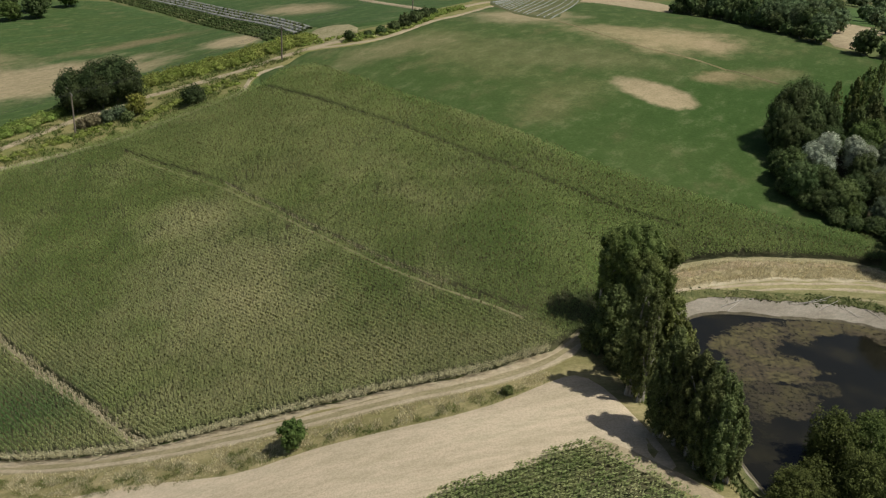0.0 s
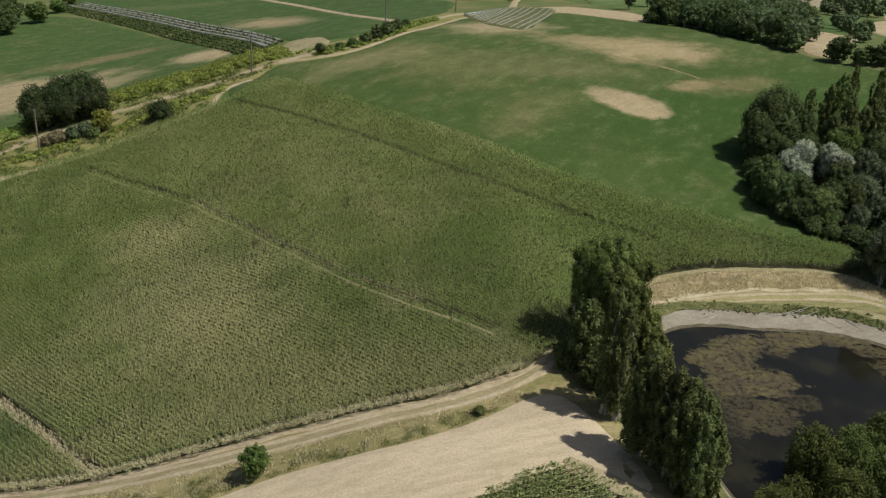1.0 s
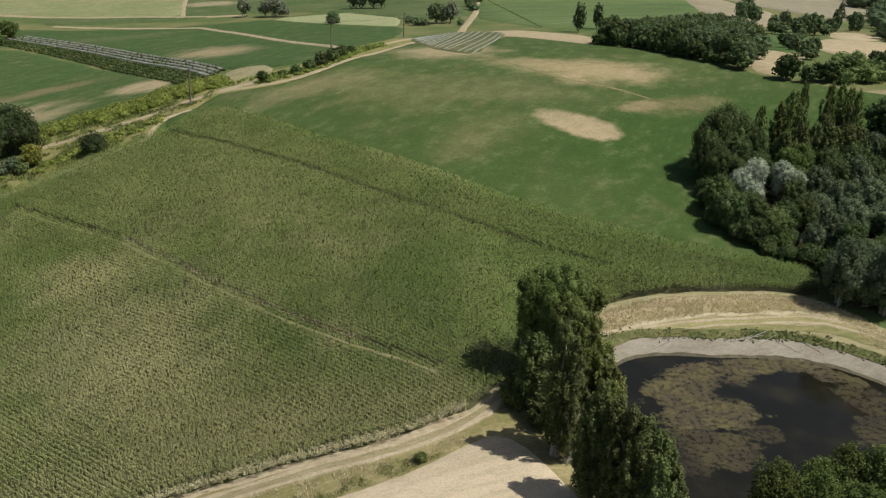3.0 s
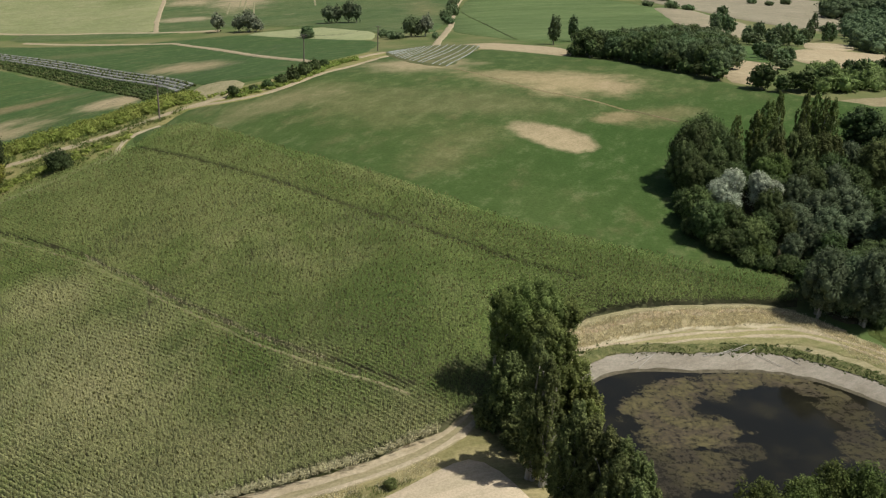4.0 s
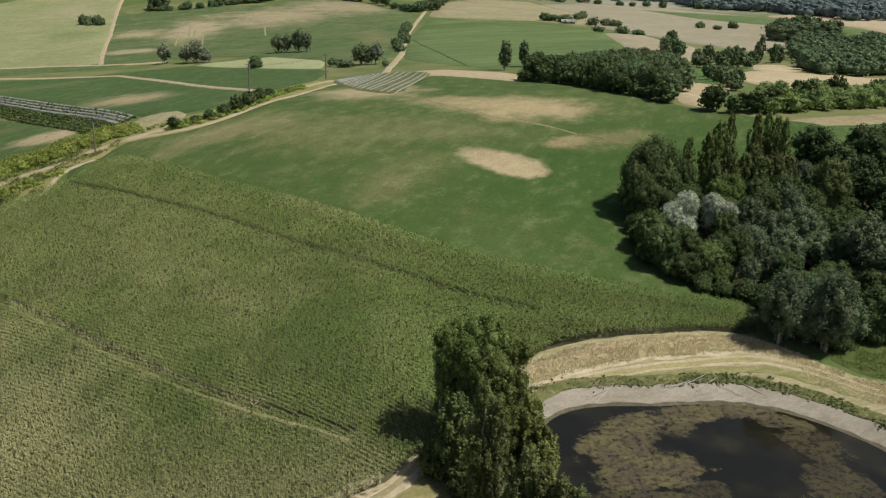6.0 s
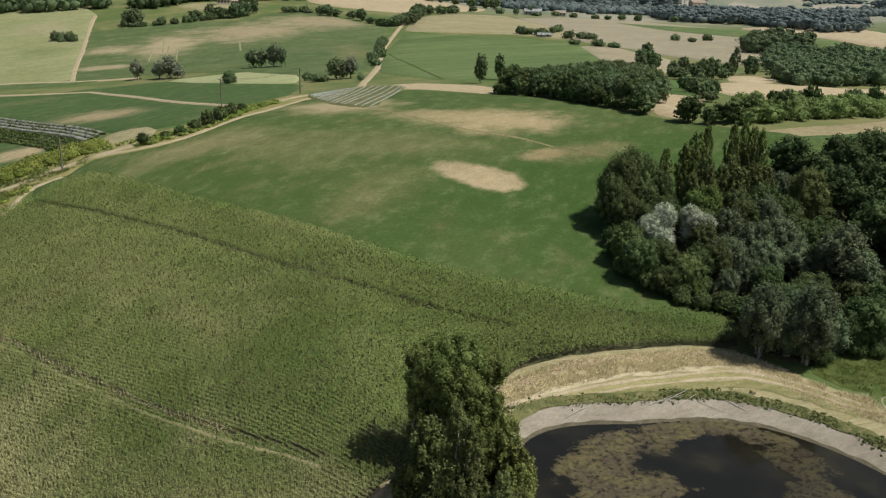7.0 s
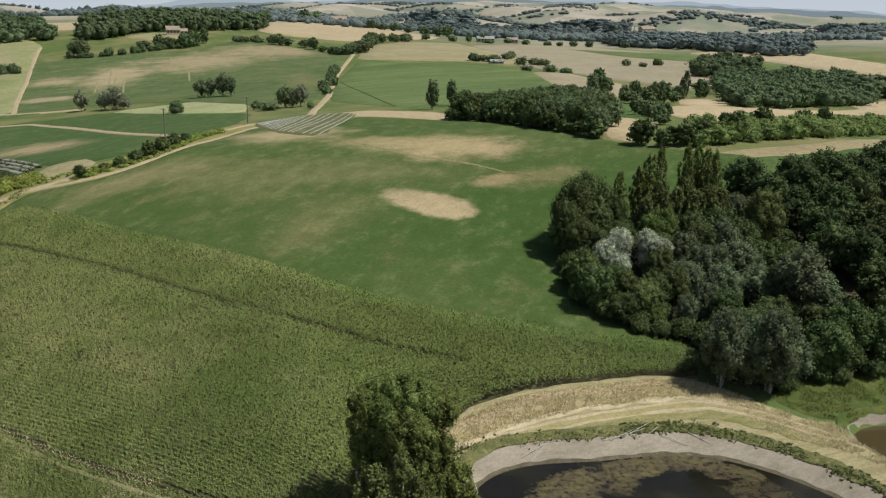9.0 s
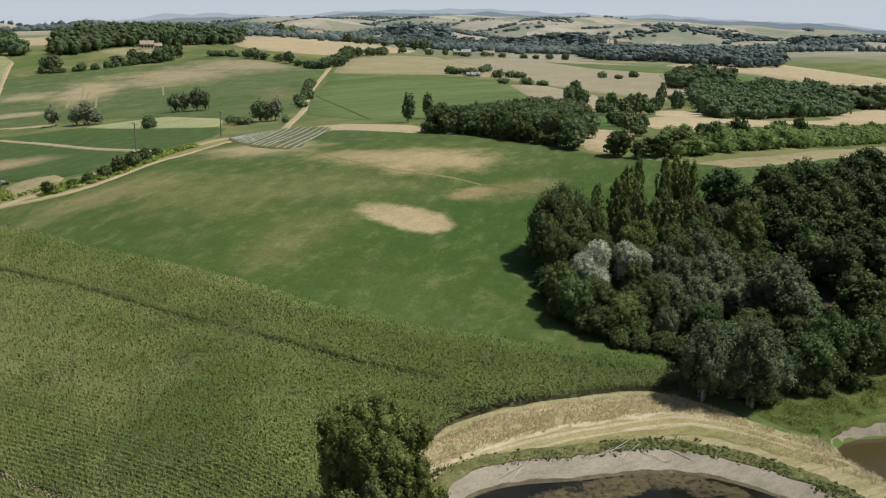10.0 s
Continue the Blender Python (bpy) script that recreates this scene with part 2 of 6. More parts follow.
def country():
    """Far farmland: a patchwork of fields, hedges and woods by cells about 150 m across."""
    m, nodes, links, b = material("far_farmland", 0.95, 0.1)
    geo = nodes.new("ShaderNodeNewGeometry")
    wob = noisen(m, 90, 2, 0.5)
    mp = nodes.new("ShaderNodeMapping")
    mp.inputs["Scale"].default_value = (1 / 130, 1 / 210, 0)
    mp.inputs["Rotation"].default_value = (0, 0, 0.5)
    links.new(geo.outputs["Position"], mp.inputs["Vector"])
    vo = nodes.new("ShaderNodeTexVoronoi")
    vo.inputs["Scale"].default_value = 1.0
    links.new(mp.outputs[0], vo.inputs["Vector"])
    sep = nodes.new("ShaderNodeSeparateColor")
    links.new(vo.outputs["Color"], sep.inputs[0])
    ramp = nodes.new("ShaderNodeValToRGB")
    ramp.color_ramp.interpolation = "CONSTANT"
    # Field colours greyed and blued, with distance haze put into them.
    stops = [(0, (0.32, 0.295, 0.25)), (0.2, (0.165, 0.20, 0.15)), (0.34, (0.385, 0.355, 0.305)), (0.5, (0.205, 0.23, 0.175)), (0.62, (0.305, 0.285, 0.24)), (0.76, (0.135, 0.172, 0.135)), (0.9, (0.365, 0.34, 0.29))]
    els = ramp.color_ramp.elements
    while len(els) < len(stops):
        els.new(0.5)
    for el, (p, c) in zip(els, stops):
        el.position, el.color = p, (*c, 1)
    links.new(sep.outputs[0], ramp.inputs[0])
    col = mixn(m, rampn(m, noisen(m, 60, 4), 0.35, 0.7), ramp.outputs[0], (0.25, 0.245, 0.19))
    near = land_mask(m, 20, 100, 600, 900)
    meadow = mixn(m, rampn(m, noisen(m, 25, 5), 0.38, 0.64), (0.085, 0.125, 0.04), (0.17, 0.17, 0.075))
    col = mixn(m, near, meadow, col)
    links.new(col, b.inputs["Base Color"])
    bumpn(m, b, noisen(m, 0.9, 3), 0.4, 0.3)
    return m


def land_mask(m, x, y, r0, r1):
    nodes, links = m.node_tree.nodes, m.node_tree.links
    geo = nodes.new("ShaderNodeNewGeometry")
    mp = nodes.new("ShaderNodeMapping")
    mp.inputs["Location"].default_value = (-x, -y, 0)
    mp.inputs["Scale"].default_value = (1, 1, 0)
    links.new(geo.outputs["Position"], mp.inputs["Vector"])
    ln = nodes.new("ShaderNodeVectorMath")
    ln.operation = "LENGTH"
    links.new(mp.outputs[0], ln.inputs[0])
    return rampn(m, ln.outputs["Value"], r0, r1)


def ground_sheet():
    n, a, reach = 240, 42.0, 4750.0
    u = np.linspace(-1, 1, n) * math.asinh(reach / a)
    gx, gy = np.meshgrid(44 + a * np.sinh(u), 88 + a * np.sinh(u))
    v = np.column_stack([gx.ravel(), gy.ravel(), terrain(gx, gy).ravel()])
    i = np.arange(n * n).reshape(n, n)
    f = np.column_stack([i[:-1, :-1].ravel(), i[:-1, 1:].ravel(), i[1:, 1:].ravel(), i[1:, :-1].ravel()])
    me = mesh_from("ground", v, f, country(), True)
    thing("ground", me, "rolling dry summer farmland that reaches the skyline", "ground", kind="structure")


ground_sheet()

# the main fields
SOIL = land("maize_soil", (0.078, 0.084, 0.04), (0.112, 0.108, 0.056), 6, 0.4, (0.17, 0.145, 0.088))
MAIZE = [(-104, 162), (-88, 149), (-72, 156), (-61, 161.5), (-51, 168), (-43, 172.5), (-38.2, 175), (-36, 180.3), (-31, 181.5), (-27.3, 179), (-18.2, 168.8), (-8, 156), (3.4, 144.2), (11.2, 136.4), (18, 130), (25.6, 124.2), (33, 120.2), (40.4, 117.3), (47.4, 114.7), (58, 111.7),
         (58, 106.8), (51, 106.3), (44, 105.4), (36, 104.5), (31, 103), (26, 99), (20, 91), (16.5, 83.5), (12, 79.6), (5, 76.8), (-4, 75.4), (-15, 74.4), (-29, 73.6), (-40, 75.3), (-48, 77.5), (-70, 88), (-110, 120)]
drape("maize_field", MAIZE, SOIL, 0.08, 3.0, 0.3, "soil of the maize field under the tall rows")

mat_lucerne = land("green_crop", (0.064, 0.108, 0.028), (0.088, 0.128, 0.039), 26, 0.45, (0.17, 0.165, 0.075), (0.8, 1.3, 1), 60, thin=0.34, bump=0.3, patches=[
    (66, 158, 44, 34, 20, (0.048, 0.100, 0.022), 0.75, 0.9, 0.5, 14.0),
    (37.0, 161.6, 9.4, 5.0, -47, (0.42, 0.34, 0.21), 0.92, 0.36, 0.28, 3.0), (39.4, 158.2, 5.4, 4.6, -40, (0.41, 0.335, 0.205), 0.92, 0.36, 0.3, 3.0),
    (36, 206, 13, 8, -20, (0.37, 0.305, 0.17), 0.75, 0.7, 0.8, 5.0), (48, 198, 16, 13, -8, (0.40, 0.325, 0.185), 0.92, 0.7, 0.8, 6.0),
    (56, 193, 5, 6, 0, (0.40, 0.32, 0.19), 0.8, 0.6, 0.7, 4.0),
    (51, 171, 5.5, 3.4, 25, (0.34, 0.27, 0.15), 0.8, 0.6, 0.5, 3.0),
    (22, 160, 7, 11, -50, (0.26, 0.22, 0.11), 0.25, 0.8, 0.9, 5.0),
    (16, 150, 6, 9, -40, (0.28, 0.23, 0.12), 0.25, 0.8, 0.9, 5.0),
    (2, 185, 24, 11, -60, (0.22, 0.205, 0.095), 0.4, 0.9, 1.0, 8.0),
    (26, 182, 26, 11, -20, (0.23, 0.21, 0.105), 0.42, 0.9, 1.1, 9.0),
    (60, 172, 10, 5, 20, (0.30, 0.24, 0.13), 0.5, 0.9, 0.9, 6.0),
    (-14, 190, 16, 8, 30, (0.32, 0.27, 0.15), 0.5, 0.8, 0.9, 6.0),
    (16, 224, 16, 12, 20, (0.40, 0.33, 0.20), 0.85, 0.8, 0.8, 7.0),
])
MEADOW = [(-41, 184), (-36, 187.5), (-33, 195), (-21, 196), (-13, 203), (-5, 217), (1, 225), (8, 243), (14, 236), (22, 222), (28, 240), (37, 262), (48, 251), (57, 239), (68, 229), (75, 208), (80, 195), (84, 187), (94, 178), (102, 172), (100, 160), (80, 150), (60, 140), (56, 128),
          (58, 111.7), (47.4, 114.7), (40.4, 117.3), (33, 120.2), (25.6, 124.2), (18, 130), (11.2, 136.4), (3.4, 144.2), (-8, 156), (-18.2, 168.8), (-27.3, 179), (-31, 181.5), (-36, 180.3), (-38.2, 175)]
drape("crop_field", MEADOW, mat_lucerne, 0.14, 4.0, 0.2, "short green crop with worn sandy patches")

mat_stubble = land("stubble", (0.56, 0.465, 0.335), (0.62, 0.52, 0.38), 9, 0.2, (0.50, 0.42, 0.28), (0.35, 1.6, 1), 12, thin=0.2)
drape("stubble_field", [(-36, 67.2), (-19, 66), (-11, 67.6), (2, 70), (8, 72.3), (11.5, 74.4), (14, 75.4), (16.6, 73.6), (18.6, 70), (20.2, 66.5), (21.6, 62.6), (19.8, 61.8), (17, 63.6), (14, 65.2), (7, 61.8), (0, 58.8), (-6, 54), (-20, 45), (-60, 40), (-70, 60)], mat_stubble, 0.10, 2.5, 0.15, "bare pale stubble field with drill lines")

# tracks, verges and banks near the flight
mat_verge = land("dry_verge", (0.25, 0.225, 0.10), (0.37, 0.315, 0.165), 3, 0.35, (0.15, 0.17, 0.06), (0.4, 1.5, 1), 12)
mat_dirt = land("dirt_track", (0.40, 0.33, 0.22), (0.46, 0.385, 0.26), 4, 0.3, (0.27, 0.23, 0.13), (0.5, 1.5, 1), 10)
mat_rut = land("wheel_rut", (0.50, 0.42, 0.30), (0.44, 0.365, 0.25), 3, 0.25)
mat_straw = land("straw_bank", (0.30, 0.268, 0.148), (0.40, 0.355, 0.215), 2.2, 0.3, (0.21, 0.205, 0.092), (0.25, 2.2, 1), 5, thin=0.35)
mat_mud = land("dried_mud", (0.30, 0.265, 0.215), (0.365, 0.328, 0.272), 3.2, 0.16, (0.25, 0.22, 0.17), (0.6, 1.3, 1), 10, thin=0.35, bump=0.3)
mat_wet = land("wet_mud", (0.10, 0.088, 0.06), (0.15, 0.132, 0.092), 1.2, 0.15, (0.20, 0.175, 0.125), thin=0.4, bump=0.2)
mat_lush = land("lush_grass", (0.066, 0.102, 0.026), (0.105, 0.130, 0.036), 5, 0.3, (0.19, 0.17, 0.07))
mat_weed = land("bank_weeds", (0.105, 0.122, 0.045), (0.19, 0.185, 0.08), 1.4, 0.25, (0.32, 0.28, 0.155), thin=0.4)

drape("verge", [(-52, 77), (-40, 74.5), (-29, 72.8), (-15, 73.6), (-4, 74.6), (5, 76), (12, 78.6), (15.5, 82), (18, 80), (19.5, 75), (21, 70), (23.5, 66), (26.5, 61), (25, 57), (22, 58), (17.5, 62.6), (19.6, 65.4), (17.8, 70), (16.6, 73.6), (14, 75.4), (11.5, 74.2), (8, 72.3), (2, 70), (-11, 67.6), (-19, 66), (-36, 67.2), (-60, 72)], mat_verge, 0.07, 2.0, 0.25, "dry grass verge between maize and stubble", "verge")
ribbon("dirt_road", [(-56, 78.5), (-46, 75.2), (-38, 73.2), (-29, 71.9), (-20, 71.6), (-11, 72.2), (-4, 73.3), (5, 74.9), (12, 78), (16, 82.5)], 1.9, land("road_grass", (0.30, 0.26, 0.15), (0.38, 0.325, 0.20), 2, 0.25, (0.20, 0.19, 0.09), (0.4, 1.6, 1), 8), 0.13, label="dusty two-wheel farm track beside the maize", wander=0.3)
for off, sd in ((0.62, 1), (-0.62, 2)):
    ribbon("wheel_rut", [(-56, 78.5), (-46, 75.2), (-38, 73.2), (-29, 71.9), (-20, 71.6), (-11, 72.2), (-4, 73.3), (5, 74.9), (12, 78), (16, 82.5)], 0.42, mat_rut, 0.17, offset=off, seed=sd, label="bare worn wheel rut in the farm track", wander=0.22)
ribbon("footpath", [(14.5, 65.6), (16.8, 64), (18.8, 62.4), (21.4, 60.6), (24, 58.6), (29, 54)], 1.8, mat_dirt, 0.14, label="pale dusty path between stubble and low maize", category="path")
drape("low_maize_field", [(0, 58.6), (7, 61.3), (14, 65), (17, 62.8), (22, 58), (24, 50), (10, 44), (-8, 50)], SOIL, 0.1, 2.0, 0.2, "soil of the small maize block below the stubble")


def pond_line(pond, reach, n=120, west=0.0):
    """A line round a pond at that reach of its waterline."""
    px, py, a, b, turn, level = pond
    c, s = math.cos(radians(turn)), math.sin(radians(turn))
    ang = np.linspace(0, 2 * np.pi, n, endpoint=False)
    k = reach * (1 + 0.02 * np.sin(3 * ang + 1) + 0.012 * np.sin(7 * ang))
    k = k * (1 - west * np.clip(-np.cos(ang) * 1.3, 0, 1) ** 2 * np.clip((reach - 0.95) * 6, 0, 1))
    k = k / (np.abs(np.cos(ang)) ** SQUARE + np.abs(np.sin(ang)) ** SQUARE) ** (1 / SQUARE)
    u, v = a * k * np.cos(ang), b * k * np.sin(ang)
    x, y = px + u * c - v * s, py + u * s + v * c
    return np.column_stack([x - SKEW * (y - py), y])


def pond_ring(name, pond, r0, r1, mat, lift, label, wander=0.0, rings=10, n=220, west=0.09):
    """A belt round a pond between two reaches, lying on the bank."""
    verts, faces = [], []
    for i in range(rings + 1):
        line = pond_line(pond, r0 + (r1 - r0) * i / rings, n, west)
        if i in (0, rings) and wander:
            line = ragged(line, wander, 1.6, i)
        for q in line:
            verts.append((q[0], q[1], lift))
    verts = np.array(verts)
    verts[:, 2] += terrain(verts[:, 0], verts[:, 1])
    for i in range(rings):
        for k in range(n):
            a, b = i * n + k, i * n + (k + 1) % n
            faces.append((a, b, b + n, a + n))
    return thing(name, mesh_from(name, verts, faces, mat, True), label, "bank", kind="structure")


ribbon("headland", [(27, 99.6), (31, 102.9), (36, 104.3), (44, 105.2), (51, 106.1), (57.4, 105.4)], 0.5, mat_straw, 0.2, label="pale dry strip where maize meets the bank", category="verge", wander=0.4)
ribbon("headland", [(-50, 76.4), (-40, 74.4), (-29, 72.9), (-15, 73.6), (-4, 74.6), (5, 76), (12, 79)], 0.8, mat_rut, 0.14, label="bleached bare strip along the maize edge", category="verge", wander=0.5)
drape("straw_bank", [(23, 92), (26, 98.6), (31, 102.6), (36, 104.1), (44, 105), (51, 105.9), (57, 105), (61.5, 101), (65.5, 97), (70, 93.6), (74, 89), (76, 80), (76, 60), (70, 46), (64, 50), (64.6, 75), (63.6, 87), (56.6, 95), (46, 97.4), (36, 96.8), (28, 94), (25, 88)], mat_straw, 0.09, 1.5, 0.3, "tall straw-coloured dry grass on the pond bank", "bank")
ribbon("tall_grass_strip", [(26.5, 98), (32, 101.2), (38, 102.7), (45, 103.6), (52, 104.2), (57.5, 103.4), (61, 100.4)], 1.7, land("brown_grass", (0.37, 0.31, 0.18), (0.49, 0.43, 0.27), 1.6, 0.25, (0.58, 0.51, 0.33), (0.3, 1.8, 1), 5, thin=0.4), 0.13, label="brownish seeding grass on the bank", category="grass", wander=0.9)
BAND = [(26.5, 98), (32, 101.2), (38, 102.7), (45, 103.6), (52, 104.2), (57.5, 103.4), (61, 100.4)]
ribbon("pale_grass_strip", BAND, 0.55, land("bleached_grass", (0.52, 0.45, 0.31), (0.60, 0.53, 0.38), 1.4, 0.25, (0.40, 0.35, 0.21), (0.3, 1.8, 1), 5, thin=0.5), 0.16, label="bleached pale grass along the bank", category="grass", wander=0.6, offset=-1.15, seed=3)
ribbon("brown_grass_strip", BAND, 0.5, land("seeding_grass", (0.42, 0.33, 0.22), (0.47, 0.38, 0.26), 1.4, 0.25, (0.52, 0.46, 0.31), (0.3, 1.8, 1), 5, thin=0.5), 0.17, label="reddish brown seeding grass at the top of the bank", category="grass", wander=0.8, offset=0.95, seed=6)
ribbon("olive_grass_strip", [(25.6, 91.5), (29, 95.6), (35.5, 98.2), (45, 99.7), (54.5, 100), (60, 97.2), (64.6, 92)], 1.3, land("olive_grass", (0.20, 0.205, 0.085), (0.29, 0.265, 0.13), 1.2, 0.22, (0.36, 0.31, 0.17), (0.4, 1.6, 1), 5, thin=0.5), 0.17, label="rough olive grass above the dried shore", category="grass", wander=0.9, seed=8)
ribbon("mown_path", [(24, 93), (28.5, 97.6), (35, 99.6), (45, 101.2), (55, 101.6), (61, 98.5), (65.5, 93.8), (70, 88)], 1.5, land("mown_grass", (0.31, 0.285, 0.135), (0.38, 0.34, 0.18), 2, 0.25, (0.24, 0.24, 0.10), (0.4, 1.5, 1), 5), 0.15, label="mown strip of dry grass above the pond", category="path", wander=0.4)
for off, sd in ((0.5, 4), (-0.5, 5)):
    ribbon("wheel_rut", [(24, 93), (28.5, 97.6), (35, 99.6), (45, 101.2), (55, 101.6), (61, 98.5), (65.5, 93.8), (70, 88)], 0.3, mat_rut, 0.19, offset=off, seed=sd, label="pale wheel rut along the pond bank", wander=0.25)
drape("lush_meadow", [(64.5, 100.5), (67, 104), (71, 106.8), (76, 107.5), (82, 107), (92, 103), (92, 92), (86, 98), (79, 99.2), (73, 97.6), (69, 96)], mat_lush, 0.11, 1.5, 0.3, "fresh green grass beside the small pond", "meadow")
drape("shore_grass", [(16, 83), (20, 90), (24, 94), (27, 92), (25.5, 84), (25.5, 72), (25, 60), (21.5, 69), (18.5, 78)], mat_lush, 0.12, 1.5, 0.4, "rough green grass under the poplars", "meadow")
pond_ring("pond_rim", PONDS[0], 1.10, 1.165, mat_weed, 0.30, "strip of low green weeds round the pond", 0.5, 6)
pond_ring("pond_shore", PONDS[0], 0.86, 1.115, mat_mud, 0.22, "pale cracked dried mud along the waterline", 0.5)
pond_ring("wet_shore", PONDS[0], 0.955, 0.985, mat_wet, 0.24, "dark wet mud at the edge of the water", 0.25, 4, west=0.0)
pond_ring("pond_rim", PONDS[1], 1.14, 1.28, mat_lush, 0.16, "green grass round the small pond", 0.4, 6)
pond_ring("pond_shore", PONDS[1], 0.8, 1.17, mat_mud, 0.13, "pale dried mud rim of the small pond", 0.3)


def water_material():
    """Dark still water with islands of brown algae, broken into crumbs at their edges."""
    m, nodes, links, b = material("pond_water", 0.06, 0.2)
    isles = None
    for x, y, rx, ry, turn, k in ((37.7, 91.2, 5.2, 2.4, 25, 1.0), (45, 93.4, 4.4, 2.0, 5, 1.0), (50.8, 94, 3.6, 2.6, -10, 1.0), (53.4, 91.2, 3.4, 1.6, -25, 0.8), (35.2, 87.6, 4.6, 3.2, 20, 1.0), (36.8, 83, 5.6, 3.2, 10, 1.0), (42.6, 90.6, 2.4, 1.5, 60, 0.8), (31.6, 76.4, 3.4, 4.2, 0, 0.4), (36, 77, 3.8, 3.4, 0, 0.65), (54.8, 86.4, 3.0, 4.0, 20, 0.5), (53.6, 79.8, 3.4, 3.8, 0, 0.5), (41, 79.6, 2.2, 1.6, 0, 0.4)):
        one = mathn(m, "MULTIPLY", blotch(m, x, y, rx, ry, turn, 0.22, 0.9, 2.2), k)
        isles = one if isles is None else mathn(m, "MAXIMUM", isles, one)
    pool = mathn(m, "SUBTRACT", 1.0, mathn(m, "MULTIPLY", blotch(m, 40.6, 87.8, 2.4, 1.7, 30, 0.4, 1.0, 1.6), 0.9))
    isles = mathn(m, "MULTIPLY", isles, pool)
    crumbs = rampn(m, noisen(m, 0.7, 6, 0.8), 0.40, 0.56)
    film = mathn(m, "MULTIPLY", rampn(m, noisen(m, 9, 5, 0.6), 0.45, 0.7), 0.16)
    n3 = mathn(m, "MAXIMUM", mathn(m, "MULTIPLY", isles, mathn(m, "ADD", mathn(m, "MULTIPLY", crumbs, 0.75), 0.25)), film)
    algae = mixn(m, rampn(m, noisen(m, 3, 5), 0.4, 0.6), (0.112, 0.098, 0.046), (0.078, 0.064, 0.040))
    algae = mixn(m, mathn(m, "MULTIPLY", rampn(m, noisen(m, 0.35, 3, 0.7), 0.5, 0.8), 0.5), algae, (0.165, 0.14, 0.07))
    links.new(mixn(m, n3, (0.011, 0.011, 0.008), algae), b.inputs["Base Color"])
    links.new(mathn(m, "ADD", mathn(m, "MULTIPLY", n3, 0.75), 0.07), b.inputs["Roughness"])
    bumpn(m, b, noisen(m, 0.7, 3), 0.12, 0.04)
    return m


mat_water = water_material()
mat_brown_water = material("brown_water", 0.14, 0.3)[0]
mat_brown_water.node_tree.nodes["Principled BSDF"].inputs["Base Color"].default_value = (0.060, 0.048, 0.022, 1)
for k, pond in enumerate(PONDS):
    line = pond_line(pond, 0.99 if k else 1.0)
    px, py, level = pond[0], pond[1], pond[5]
    verts, faces, n = [(px, py, level)], [], len(line)
    for ring in range(1, 9):
        verts += [(px + (q[0] - px) * ring / 8, py + (q[1] - py) * ring / 8, level) for q in line]
    for i in range(n):
        faces.append((0, 1 + i, 1 + (i + 1) % n))
        for ring in range(7):
            a, b2 = 1 + ring * n + i, 1 + ring * n + (i + 1) % n
            faces.append((a, a + n, b2 + n, b2))
    thing("pond_water", mesh_from("pond_water", verts, faces, mat_brown_water if k else mat_water, True), "still dark pond water with brown floating algae" if not k else "still brown water of the small pond", "water", kind="structure")

# the left side: track, hedge bank, vineyard
mat_rough = land("rough_grass", (0.20, 0.215, 0.07), (0.30, 0.265, 0.115), 4, 0.4, (0.42, 0.35, 0.19))
drape("track_verge", [(-108, 160), (-88, 150.5), (-76, 156.5), (-68, 159), (-61, 162.5), (-51, 169), (-43, 174), (-41.5, 184), (-36, 187.5), (-33, 195), (-21, 196.4), (-13, 204), (-5, 218), (1, 226), (8, 244), (10, 256), (4, 262), (-8, 236), (-16, 218), (-30, 208), (-42, 204), (-58, 200), (-72, 196), (-90, 174), (-112, 160)], mat_rough, 0.10, 3.0, 0.4, "rough dry grass along the farm track", "verge")
LANE = [(-112, 138), (-98, 150), (-87, 161), (-80, 170), (-71, 178), (-65, 181.5), (-57, 184), (-49, 187), (-43, 191), (-35, 197), (-28, 200.5), (-22, 202.5), (-14, 209), (-7, 226), (-1, 239), (8, 258), (21, 268), (27, 303), (37, 376), (45, 457), (62, 558), (81, 657), (90, 690)]
ribbon("farm_lane", LANE, 1.9, mat_dirt, 0.22, 3.0, 0.5, "pale dirt lane that climbs past the fields", "lane")
ribbon("field_edge", [(-90, 149), (-76, 155.6), (-68, 158.3), (-61, 161.8), (-51, 168.4), (-43.5, 173.5), (-42.3, 183), (-37, 187)], 1.2, mat_rut, 0.16, 2.0, 0.6, "bare sandy edge between maize and lane", "verge")
ribbon("field_edge", [(-33, 197.4), (-21, 198), (-13.5, 204.5), (-5.5, 218), (1, 227), (9, 246)], 1.3, mat_dirt, 0.2, 2.0, 0.6, "bare sandy field edge", "verge")
for pts, w in (([(-72, 363), (-45, 318), (-15, 252), (-7, 236)], 1.8), ([(-140, 395), (-72, 363)], 1.8)):
    ribbon("field_path", pts, w, mat_dirt, 0.3, 3.0, 0.4, "narrow dirt path across the green field", "path")


def far_field(name, pts, c1, c2, c3=None, lift=0.35, size=30, step=14, label="", patches=(), streak=(1, 2, 1), turn=20, thin=0.3):
    m = land(name + "_cover", c1, c2, size, 1.2, c3, streak, turn, patches, 0.3, thin)
    return drape(name, pts, m, lift * 0.6, step, 0.6, label, closed_line=ragged(straight(pts, 4.0), 0.6, 8.0))


